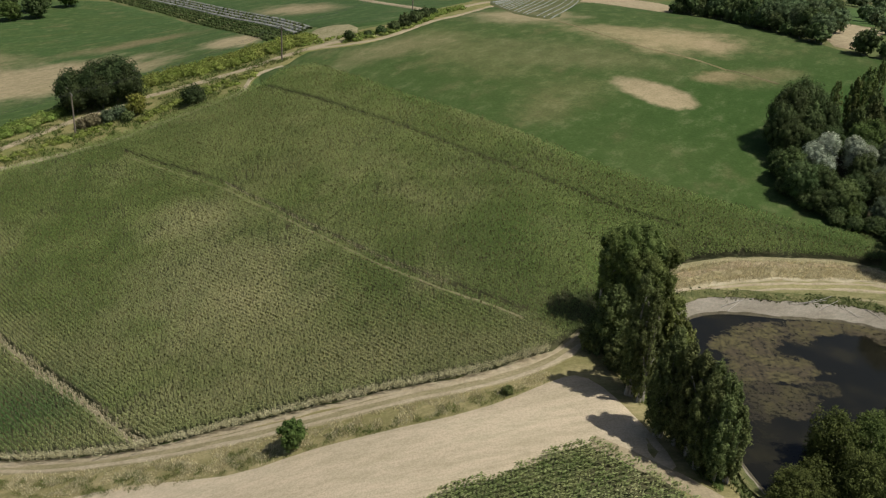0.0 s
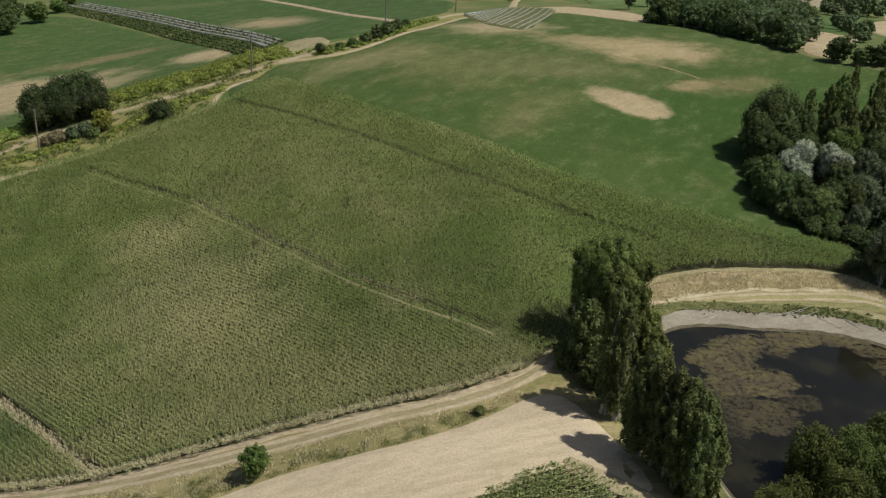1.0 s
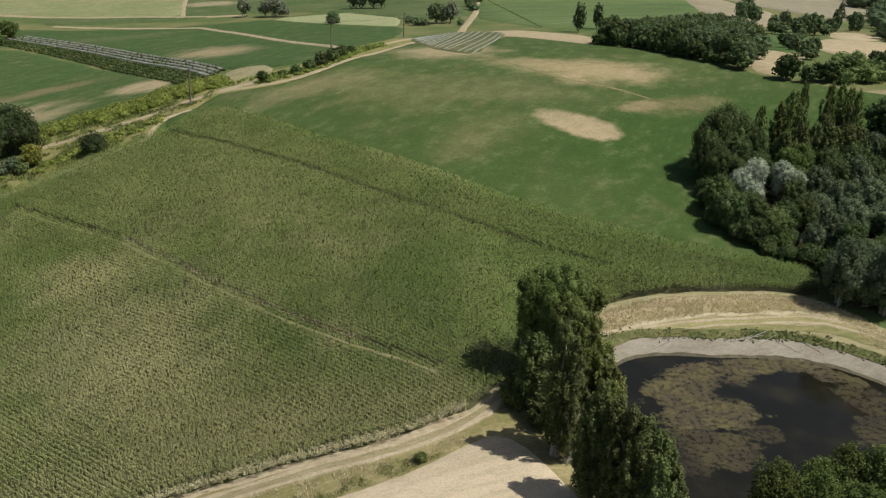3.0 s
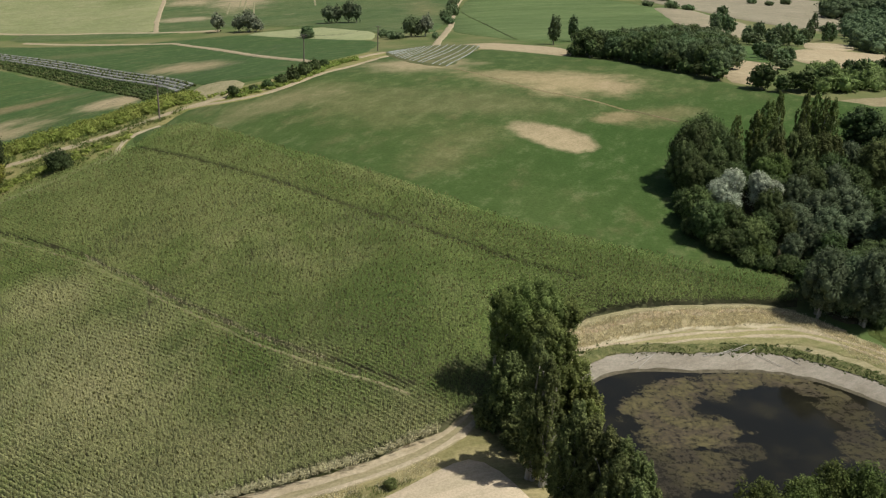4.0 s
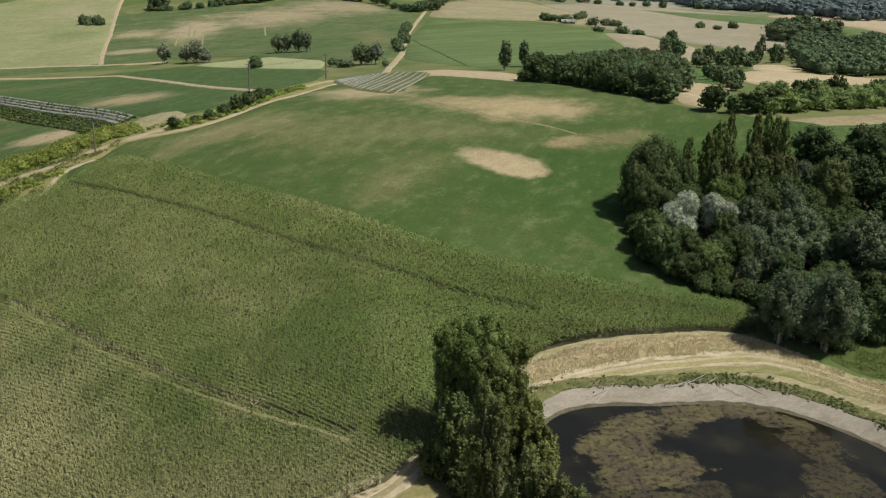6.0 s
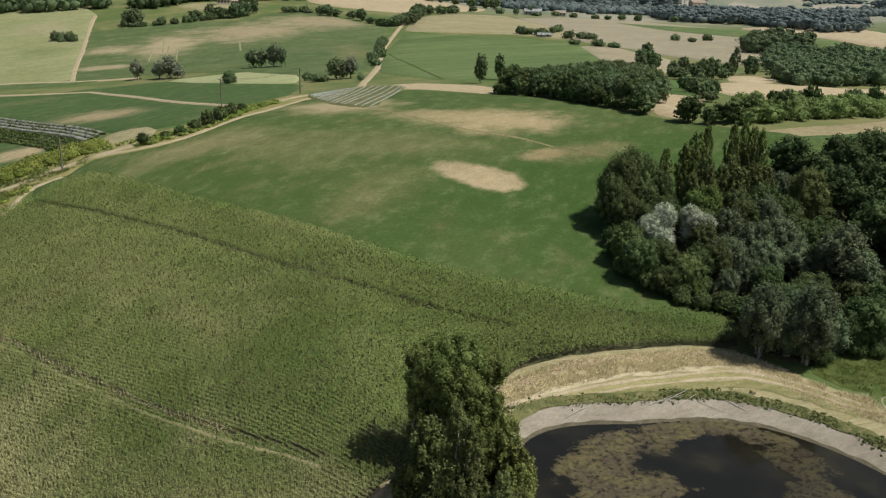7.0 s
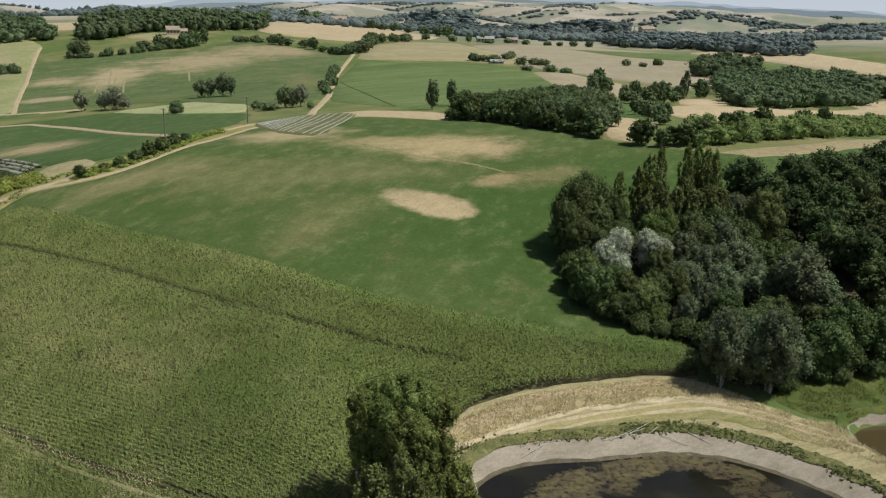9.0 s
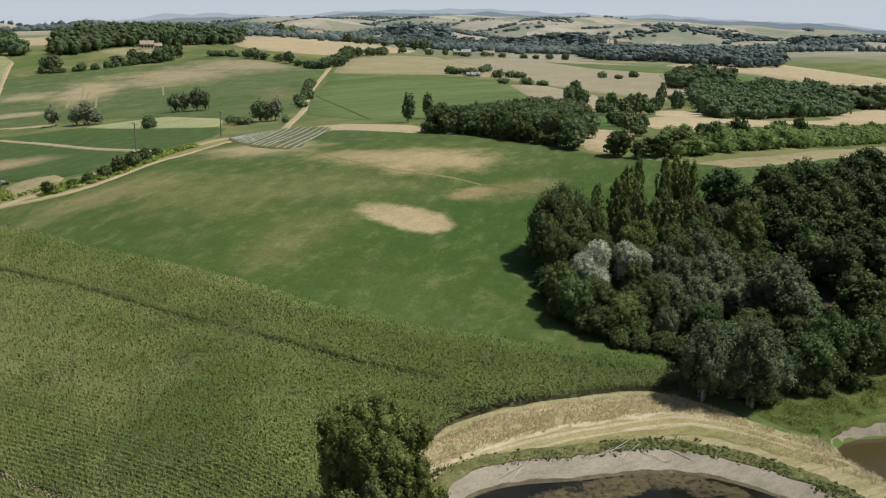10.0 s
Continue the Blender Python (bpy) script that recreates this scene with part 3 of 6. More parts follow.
DG, LG = (0.064, 0.116, 0.034), (0.132, 0.188, 0.070)
far_field("left_field", [(-150, 190), (-112, 160), (-92, 173), (-78, 191), (-72, 199), (-54, 205), (-42, 211), (-66, 252), (-96, 293), (-133, 336), (-175, 330), (-190, 260)], DG, (0.075, 0.12, 0.035), (0.2, 0.18, 0.09), 0.12, 22, 6, "green field with dry worn patches", [
    (-108, 214, 34, 24, 10, (0.40, 0.325, 0.20), 0.9, 0.5, 0.7, 9.0), (-88, 208, 22, 9, 20, (0.36, 0.30, 0.175), 0.8, 0.6, 0.7, 5.0), (-92, 250, 22, 6, 20, (0.25, 0.2, 0.11), 0.7, 0.8, 0.8, 6.0), (-57, 224, 12, 7, -50, (0.42, 0.345, 0.21), 0.95, 0.5, 0.6, 5.0), (-140, 240, 25, 15, 0, (0.3, 0.25, 0.14), 0.7, 0.8, 0.8, 8.0)])
far_field("path_field", [(-37, 226), (-28, 216), (-16, 219), (-8, 237), (3, 262), (8, 305), (-20, 340), (-46, 376), (-95, 372), (-160, 390), (-133, 345), (-112, 336), (-79, 303)], (0.062, 0.110, 0.035), DG, (0.17, 0.17, 0.08), 0.16, 26, 7, "dark green field crossed by a path", [(-50, 278, 22, 11, -55, (0.37, 0.30, 0.18), 0.9, 0.8, 0.7, 7.0), (-100, 350, 26, 8, 10, (0.25, 0.21, 0.12), 0.25, 0.8, 0.8, 8.0)])
far_field("pale_field", [(-48, 378), (-24, 383), (1, 385), (6, 330), (4, 309), (-22, 341)], (0.32, 0.35, 0.18), (0.35, 0.37, 0.20), None, 0.3, 20, 8, "smooth pale green mown field")
far_field("hill_field", [(-150, 400), (-94, 395), (-54, 415), (-20, 392), (8, 340), (26, 330), (36, 390), (44, 470), (58, 575), (3, 680), (-31, 618), (-65, 613), (-100, 600), (-150, 560)], (0.080, 0.128, 0.046), (0.112, 0.148, 0.058), (0.24, 0.22, 0.12), 0.4, 40, 12, "green hillside field with dry streaks", [
    (-65, 520, 18, 50, 0, (0.40, 0.335, 0.215), 0.9, 0.7, 0.8, 12.0), (-24, 560, 34, 44, 0, (0.36, 0.30, 0.19), 0.9, 0.8, 0.9, 12.0), (15, 605, 36, 42, 20, (0.34, 0.285, 0.18), 0.9, 0.8, 0.9, 12.0), (-85, 452, 15, 10, 0, (0.40, 0.335, 0.22), 0.85, 0.7, 0.7, 9.0), (-94, 512, 16, 16, 0, (0.38, 0.32, 0.20), 0.9, 0.8, 0.9, 9.0), (30, 450, 10, 40, 0, (0.2, 0.19, 0.09), 0.6, 0.9, 0.9, 10.0)])
far_field("farm_yard", [(-86, 690), (-72, 716), (-44, 718), (-38, 694), (-58, 668)], (0.34, 0.30, 0.185), (0.26, 0.26, 0.13), None, 0.5, 12, 8, "dry grass round the hillside farm")
far_field("hill_stubble", [(-150, 742), (-122, 742), (-127, 800), (-166, 800)], (0.42, 0.35, 0.235), (0.45, 0.38, 0.26), None, 0.5, 20, 10, "pale stubble field between the hill woods")
far_field("light_field", [(-170, 720), (-146, 690), (-131, 655), (-126, 612), (-112, 531), (-98, 450), (-89, 410), (-111, 417), (-140, 421), (-200, 440), (-260, 520)], (0.235, 0.26, 0.12), (0.28, 0.29, 0.15), (0.35, 0.32, 0.20), 0.45, 30, 14, "light yellow-green meadow on the hillside", [(-130, 520, 14, 16, 20, (0.15, 0.19, 0.07), 0.6, 0.8, 0.8, 8.0), (-150, 600, 20, 26, 0, (0.34, 0.31, 0.19), 0.7, 0.8, 0.9, 10.0)])
far_field("central_field", [(34, 329), (40, 400), (50, 470), (66, 545), (132, 528), (155, 492), (145, 430), (128, 365), (68, 286), (52, 292)], LG, (0.085, 0.135, 0.045), (0.14, 0.17, 0.07), 0.4, 30, 12, "light green sown field on a rise", streak=(0.25, 2, 1), turn=30)
far_field("dry_field", [(66, 556), (84, 650), (120, 715), (168, 742), (180, 610), (162, 533), (138, 553)], (0.29, 0.265, 0.155), (0.34, 0.30, 0.185), (0.24, 0.235, 0.125), 0.4, 40, 16, "greenish dry grass field")
far_field("tan_field", [(172, 720), (230, 790), (294, 785), (330, 690), (315, 590), (260, 470), (204, 390), (188, 428), (176, 493), (160, 532), (180, 606)], (0.305, 0.272, 0.195), (0.34, 0.305, 0.22), (0.26, 0.245, 0.16), 0.45, 45, 18, "dry tan summer field")
far_field("tan_strip", [(155, 490), (173, 485), (176, 413), (150, 348), (137, 332), (134, 374)], (0.33, 0.29, 0.20), (0.36, 0.315, 0.22), None, 0.45, 30, 12, "dry tan strip of field below the hedge")
far_field("ridge_field", [(2, 800), (40, 900), (93, 985), (170, 830), (157, 790), (85, 690), (60, 690), (30, 712), (11, 738)], (0.42, 0.345, 0.225), (0.45, 0.375, 0.25), None, 0.5, 50, 18, "pale harvested field on the ridge")
far_field("sand_strip", [(26, 274), (38, 287), (52, 278), (62, 265), (58, 240), (48, 252), (37, 265)], (0.42, 0.345, 0.22), (0.45, 0.37, 0.245), None, 0.25, 12, 5, "pale bare soil strip")
far_field("sand_plot", [(98, 240), (106, 222), (86, 190), (81, 196), (88, 215)], (0.43, 0.35, 0.225), (0.46, 0.38, 0.25), None, 0.25, 12, 5, "pale bare soil plot beside the wood")
far_field("small_green", [(125, 300), (139, 297), (107, 229), (101, 239)], (0.085, 0.15, 0.045), (0.10, 0.165, 0.05), None, 0.25, 15, 6, "small bright green field")
far_field("sand_field", [(118, 231), (124, 258), (138, 288), (152, 303), (168, 300), (192, 292), (212, 296), (274, 352), (292, 346), (224, 287), (190, 262), (160, 243), (124, 226)], (0.45, 0.365, 0.235), (0.48, 0.395, 0.26), None, 0.25, 25, 7, "broad pale stubble field")
far_field("sand_field", [(164, 332), (183, 332), (170, 306), (150, 300)], (0.46, 0.38, 0.25), (0.48, 0.4, 0.27), None, 0.25, 15, 6, "narrow pale stubble field")
far_field("sand_field", [(229, 322), (290, 358), (300, 330), (216, 270), (218, 295)], (0.45, 0.375, 0.25), (0.48, 0.4, 0.27), None, 0.25, 25, 9, "pale stubble field beside the woods")
far_field("mown_strip", [(94, 177), (119, 181), (150, 202), (180, 226), (184, 214), (160, 198), (116, 173), (95, 172.5)], (0.29, 0.25, 0.145), (0.33, 0.28, 0.17), None, 0.22, 12, 4, "mown dry strip behind the wood")
far_field("valley_green", [(86, 160), (95, 173), (116, 173), (160, 199), (190, 216), (230, 240), (260, 200), (200, 150), (120, 150)], (0.062, 0.115, 0.035), (0.08, 0.13, 0.04), None, 0.15, 20, 6, "green field behind the wood")
far_field("far_green", [(262, 745), (330, 690), (352, 560), (330, 505), (305, 590), (275, 650)], (0.10, 0.155, 0.055), (0.12, 0.17, 0.06), (0.3, 0.26, 0.15), 0.5, 50, 20, "green field far down the valley")
far_field("far_sand", [(345, 690), (430, 715), (400, 470), (380, 425), (345, 500), (356, 570)], (0.43, 0.36, 0.24), (0.46, 0.385, 0.26), None, 0.6, 50, 20, "pale harvested field far down the valley")
ribbon("field_edge", [(-131, 650), (-126, 612), (-112, 531), (-98, 450), (-89, 408)], 1.7, mat_dirt, 0.5, 4.0, 0.6, "pale bare strip between meadow and hillside field", "verge")
ribbon("field_edge", [(-200, 437), (-140, 419), (-111, 415), (-89, 407), (-60, 400)], 1.2, mat_dirt, 0.5, 4.0, 0.6, "pale bare strip below the light meadow", "verge")
mat_tractor = land("tractor_line", (0.26, 0.25, 0.14), (0.32, 0.29, 0.18), 6, 0.6, (0.12, 0.15, 0.06))
for line in ([(-72, 505), (-67, 462)], [(-71, 542), (-64, 486)], [(-65, 518), (-60, 470)], [(-59, 503), (-51, 438)], [(-43, 580), (-40, 548)], [(-28, 518), (-25, 482)]):
    ribbon("tractor_line", line, 0.5, mat_tractor, 0.42, 4.0, 0.3, "thin pale tractor line on the hillside field", "track")
drape("bare_corner", [(-39, 208), (-36.5, 213), (-34, 222), (-27, 221), (-24, 212), (-24, 205.4), (-29, 201.6), (-34, 204)], land("bare_corner", (0.29, 0.265, 0.145), (0.38, 0.335, 0.205), 3, 0.4, (0.16, 0.17, 0.07), thin=0.5), 0.2, 3.0, 0.9, "dry bare corner at the end of the vine rows", "verge")
ribbon("gully", [(54, 175.4), (58, 171.6), (62, 167.6)], 0.6, land("gully_soil", (0.2, 0.17, 0.09), (0.13, 0.13, 0.06), 3, 0.4), 0.22, 2, 0.4, "narrow dark gully across the crop", "ditch")
ribbon("field_path", [(24, 216), (28, 210), (38, 193), (48, 183), (54, 175)], 0.45, land("faint_path", (0.24, 0.21, 0.105), (0.30, 0.25, 0.14), 3, 0.4, (0.13, 0.14, 0.05)), 0.24, 2, 0.4, "faint sandy path through the crop", "path")
ribbon("ditch", [(46.5, 440), (49, 376), (50, 330), (51, 297)], 0.4, land("ditch_weeds", (0.05, 0.075, 0.025), (0.08, 0.105, 0.035), 4, 0.6), 0.4, 3, 0.6, "dark weedy ditch across the sown field", "ditch")

# ---- maize ----
def leaf_material(name, c1, c2, dry=None, size=9.0, lo=0.35, hi=0.65, rough=0.55, through=0.35, spots=(), vary=0.9):
    """Leaves: two greens in drifts, each leaf its own shade, some light shining through."""
    m, nodes, links, b = material(name, max(rough, 0.6), 0.08)
    geo = nodes.new("ShaderNodeNewGeometry")
    isl = geo.outputs["Random Per Island"]
    col = mixn(m, rampn(m, noisen(m, size, 4, 0.65), lo, hi), c1, c2)
    if dry:
        col = mixn(m, mathn(m, "MULTIPLY", rampn(m, noisen(m, size * 1.7, 5, 0.7), 0.50, 0.72), 0.7), col, dry)
    for x, y, rx, ry, tn, colour, strength in spots:
        col = mixn(m, mathn(m, "MULTIPLY", blotch(m, x, y, rx, ry, tn, 0.9, 0.7, 5.0), strength), col, colour)
    inf = nodes.new("ShaderNodeObjectInfo")
    shade = mathn(m, "ADD", mathn(m, "MULTIPLY", isl, vary), 1 - 0.52 * vary)
    shade = mathn(m, "MULTIPLY", shade, mathn(m, "ADD", mathn(m, "MULTIPLY", inf.outputs["Random"], 0.36 if dry is None else 0.0), 0.82 if dry is None else 1.0))
    hsv = nodes.new("ShaderNodeHueSaturation")
    links.new(col, hsv.inputs["Color"])
    links.new(shade, hsv.inputs["Value"])
    links.new(mathn(m, "ADD", mathn(m, "MULTIPLY", inf.outputs["Random"], 0.03), 0.488), hsv.inputs["Hue"])
    links.new(hsv.outputs[0], b.inputs["Base Color"])
    tr = nodes.new("ShaderNodeBsdfTranslucent")
    links.new(hsv.outputs[0], tr.inputs["Color"])
    mix = nodes.new("ShaderNodeMixShader")
    mix.inputs[0].default_value = through
    links.new(b.outputs[0], mix.inputs[1])
    links.new(tr.outputs[0], mix.inputs[2])
    links.new(mix.outputs[0], nodes["Material Output"].inputs["Surface"])
    return m


def big_mesh(name, verts, faces, mat):
    """A mesh from arrays; faces all have the same number of corners."""
    me = bpy.data.meshes.new(name)
    nv, nf, k = len(verts), len(faces), faces.shape[1]
    me.vertices.add(nv)
    me.vertices.foreach_set("co", verts.astype(np.float32).ravel())
    me.loops.add(nf * k)
    me.loops.foreach_set("vertex_index", faces.astype(np.int32).ravel())
    me.polygons.add(nf)
    me.polygons.foreach_set("loop_start", np.arange(0, nf * k, k, dtype=np.int32))
    me.materials.append(mat)
    me.update(calc_edges=True)
    return me


def maize_mesh(name, x, y, mat, rng, tall=1.1, leaves=6, along=0.0, size=1.0, spread=0.24):
    """Maize plants at the places x, y: arching leaves round a stalk, a feathery tassel on top."""
    n = len(x)
    z = terrain(x, y) + 0.05
    hgt = tall * rng.uniform(0.96, 1.04, n)
    vs, fs, base = [], [], 0
    for k in range(leaves):
        a = along + (k % 2) * np.pi + rng.normal(0, 1, n) * spread
        at = hgt * (0.52 + 0.38 * k / (leaves - 1))
        ln = size * (0.42 - 0.12 * k / leaves) * rng.uniform(0.8, 1.2, n)
        w = size * 0.075 * rng.uniform(0.8, 1.3, n)
        dx, dy = np.cos(a), np.sin(a)
        nx, ny = -dy, dx
        rise = rng.uniform(0.08, 0.17, n)
        p0 = np.column_stack([x, y, z + at])
        p1 = np.column_stack([x + dx * ln * 0.5, y + dy * ln * 0.5, z + at + rise])
        p2 = np.column_stack([x + dx * ln, y + dy * ln, z + at + rise * rng.uniform(-0.1, 0.9, n)])
        side = np.column_stack([nx * w, ny * w, rng.uniform(-0.4, 0.4, n) * w])
        vs += [p0 - side * 0.6, p1 - side, p2, p1 + side]
        i = base + np.arange(n)
        fs += [np.column_stack([i, i + n, i + 2 * n, i + 3 * n])]
        base += 4 * n
    return big_mesh(name, np.concatenate(vs), np.concatenate(fs), mat)


def tassel_mesh(name, x, y, mat, rng, tall):
    n = len(x)
    z = terrain(x, y) + 0.05
    vs, fs, base = [], [], 0
    for k in range(2):
        a = rng.uniform(0, np.pi, n)
        h0, h1 = tall * 0.93, tall * rng.uniform(1.06, 1.2, n)
        dx, dy = np.cos(a) * 0.09, np.sin(a) * 0.09
        vs += [np.column_stack([x, y, z + h0]), np.column_stack([x + dx, y + dy, z + h1]), np.column_stack([x - dx, y - dy, z + h1])]
        i = base + np.arange(n)
        fs.append(np.column_stack([i, i + n, i + 2 * n]))
        base += 3 * n
    return big_mesh(name, np.concatenate(vs), np.concatenate(fs), mat)


def row_places(poly, angle, gap, step, rng, bare):
    """Plants in rows over a field; bare(x, y) tells how likely a plant is missing."""
    c, s = math.cos(angle), math.sin(angle)
    mid = poly.mean(0)
    r = np.hypot(*(poly - mid).T).max()
    u, v = np.meshgrid(np.arange(-r, r, step), np.arange(-r, r, gap))
    u = u + rng.normal(0, 0.09, u.shape)
    v = v + rng.normal(0, 0.03, v.shape)
    x, y = (mid[0] + u * c - v * s).ravel(), (mid[1] + u * s + v * c).ravel()
    keep = inside(poly, x, y)
    x, y = x[keep], y[keep]
    keep = rng.random(len(x)) > bare(x, y)
    return x[keep], y[keep]


def near_line(pts, x, y, width):
    """How near the places lie to a line: 1 on it, 0 beyond width."""
    line = curve(pts, 0.3, False)
    d = np.full(len(x), 1e9)
    for q in line:
        d = np.minimum(d, (x - q[0]) ** 2 + (y - q[1]) ** 2)
    return 1 - smooth(width * 0.5, width, np.sqrt(d))


rng = np.random.default_rng(4)
AISLE = [(-75, 117), (-59.5, 102.3), (-51.1, 94.5), (-43.7, 87.6), (-34.6, 78.4), (-29.3, 73)]
TRAM_A = [(-60, 153), (-49.8, 145), (-43.5, 139.8), (-35.7, 132.5), (-30, 125.5), (-26.3, 121.4), (-19.5, 112.6), (-11, 102.6), (-6, 97.2), (0.8, 91), (9.4, 84.9)]
TRAM_B = [(-39, 174), (-25, 160.3), (-17, 151.3), (-11, 144.5), (-5.7, 137.8), (0, 131.3), (4.6, 126.6), (10.6, 121.8), (16.5, 117), (20.5, 114), (24, 111.6), (31.5, 108.3)]
mat_maize = leaf_material("maize_leaf", (0.172, 0.226, 0.064), (0.252, 0.298, 0.098), (0.41, 0.40, 0.185), 11.0, 0.38, 0.64, 0.5, 0.16, [
    (-30, 104, 18, 14, -40, (0.50, 0.465, 0.25), 0.6), (-38, 122, 10, 8, -30, (0.50, 0.46, 0.25), 0.6), (-22, 92, 14, 9, -40, (0.50, 0.46, 0.25), 0.6), (50, 111, 16, 6, -15, (0.085, 0.130, 0.04), 0.7), (10, 100, 12, 20, -40, (0.13, 0.19, 0.05), 0.5), (-25, 133, 14, 8, 40, (0.30, 0.3, 0.13), 0.4), (8, 140, 14, 4, -45, (0.31, 0.3, 0.13), 0.6), (-32, 150, 34, 20, -40, (0.29, 0.305, 0.12), 0.45), (-46, 92, 17, 9, -40, (0.40, 0.37, 0.19), 0.5), (-18, 85, 24, 7, -10, (0.36, 0.345, 0.16), 0.5), (-14, 78, 42, 6, 3, (0.40, 0.37, 0.19), 0.6), (-52, 84, 14, 9, 0, (0.075, 0.15, 0.045), 0.8), (32, 113, 40, 14, -25, (0.145, 0.185, 0.056), 0.7)], vary=0.5)
mat_tassel = leaf_material("maize_tassel", (0.22, 0.225, 0.095), (0.28, 0.265, 0.12), None, 14.0, 0.35, 0.65, 0.8, 0.3)


def bare_spots(x, y):
    thin = np.array([noise.noise(Vector((a / 9, b / 9, 0.4))) for a, b in zip(x, y)])
    out = 0.04 + 0.30 * smooth(0.1, 0.5, thin)
    out = np.maximum(out, 0.97 * near_line(AISLE, x, y, 0.85))
    out = np.maximum(out, 0.97 * near_line(TRAM_A, x, y, 0.46))
    return np.maximum(out, 0.97 * near_line(TRAM_B, x, y, 0.68))


field = ragged(curve(MAIZE, 1.5), 0.35, 2.0)
mx, my = row_places(field, radians(-44), 0.47, 0.21, rng, bare_spots)
near = my < 118
lush = smooth(-2, 22, mx) * smooth(84, 98, my)
thing("maize_crop", maize_mesh("maize_crop", mx[near], my[near], mat_maize, rng, 1.5, along=radians(-44), leaves=7, size=0.63 + 0.23 * lush[near], spread=0.2 + 0.9 * lush[near]), "tall green maize in close rows, drying in places", "maize", kind="stuff")
thing("maize_crop", maize_mesh("maize_crop", mx[~near], my[~near], mat_maize, rng, 1.5, along=radians(-44), leaves=6, size=0.78 + 0.08 * lush[~near], spread=0.35 + 0.8 * lush[~near]), "tall green maize in close rows towards the meadow", "maize", kind="stuff")
some = rng.random(len(mx)) < 0.18
thing("maize_tassels", tassel_mesh("maize_tassels", mx[some], my[some], mat_tassel, rng, 1.5), "straw-coloured tassels on top of the maize", "maize", kind="stuff")
low = ragged(curve([(0, 58.6), (7, 61.3), (14, 65), (17, 62.8), (22, 58), (24, 50), (10, 44), (-8, 50)], 1.5), 0.3, 2.0)
lx, ly = row_places(low, radians(20), 0.62, 0.2, rng, lambda x, y: 0.1 + 0.45 * smooth(10, 18, x))
thing("low_maize_crop", maize_mesh("low_maize_crop", lx, ly, leaf_material("young_maize_leaf", (0.20, 0.24, 0.085), (0.31, 0.32, 0.14), (0.54, 0.50, 0.29), 2.0), rng, 1.2, along=radians(20)), "maize with pale ragged leaves below the stubble", "maize", kind="stuff")
edge = curve([(-48, 76.6), (-40, 74.6), (-29, 73.0), (-15, 73.7), (-4, 74.8), (5, 76.2), (11.6, 79)], 0.035, False)
ex, ey = edge[:, 0] + rng.normal(0, 0.32, len(edge)), edge[:, 1] + rng.normal(0.35, 0.35, len(edge))
thing("maize_edge", maize_mesh("maize_edge", ex, ey, leaf_material("dry_maize_leaf", (0.46, 0.42, 0.265), (0.56, 0.51, 0.34), (0.27, 0.29, 0.13), 1.2), rng, 0.85, along=radians(10), size=0.6), "bleached dry maize leaves along the track edge", "maize", kind="stuff")
dry = curve(TRAM_A[3:-1], 0.3, False)
dx, dy = dry[:, 0] + rng.normal(0, 0.07, len(dry)), dry[:, 1] + rng.normal(0, 0.07, len(dry))
thing("dry_maize_row", maize_mesh("dry_maize_row", dx, dy, bpy.data.materials["dry_maize_leaf"], rng, 1.42, along=radians(-44), leaves=4, size=0.45), "bleached dry maize beside a tractor line", "maize", kind="stuff")
# The second line's soil is darkened: shadow between the rows put into colour.
for line, cover in ((TRAM_A, mat_dirt), (TRAM_B, land("shaded_soil", (0.058, 0.062, 0.032), (0.085, 0.082, 0.044), 3, 0.3))):
    ribbon("tramline", line, 0.22, cover, 0.14, 1.5, 0.2, "narrow bare tractor line through the maize", "track")
line = curve(AISLE, 0.05, False)
thing("maize_edge", maize_mesh("maize_edge", line[:, 0] + rng.normal(0, 0.42, len(line)), line[:, 1] + rng.normal(0, 0.42, len(line)), bpy.data.materials["dry_maize_leaf"], rng, 0.7, along=radians(-44), leaves=5, size=0.5), "bleached dry maize leaves along a bare aisle", "maize", kind="stuff")
ribbon("aisle", AISLE, 0.6, mat_rut, 0.16, 1.0, 0.6, "pale bare aisle between two maize blocks", "track")

# ---- trees and bushes ----
def part(name, me, parent, label="", m=None):
    ob = new(name, me)
    ob.parent = parent
    if m is not None:
        ob.matrix_local = m
    if label:
        ob["label"] = label
    return ob


def bark(name, c1, c2):
    m, nodes, links, b = material(name, 0.9, 0.2)
    links.new(mixn(m, rampn(m, noisen(m, 0.5, 4, 0.7, (1, 1, 0.2)), 0.35, 0.65), c1, c2), b.inputs["Base Color"])
    bumpn(m, b, noisen(m, 0.12, 3), 0.5, 0.03)
    return m


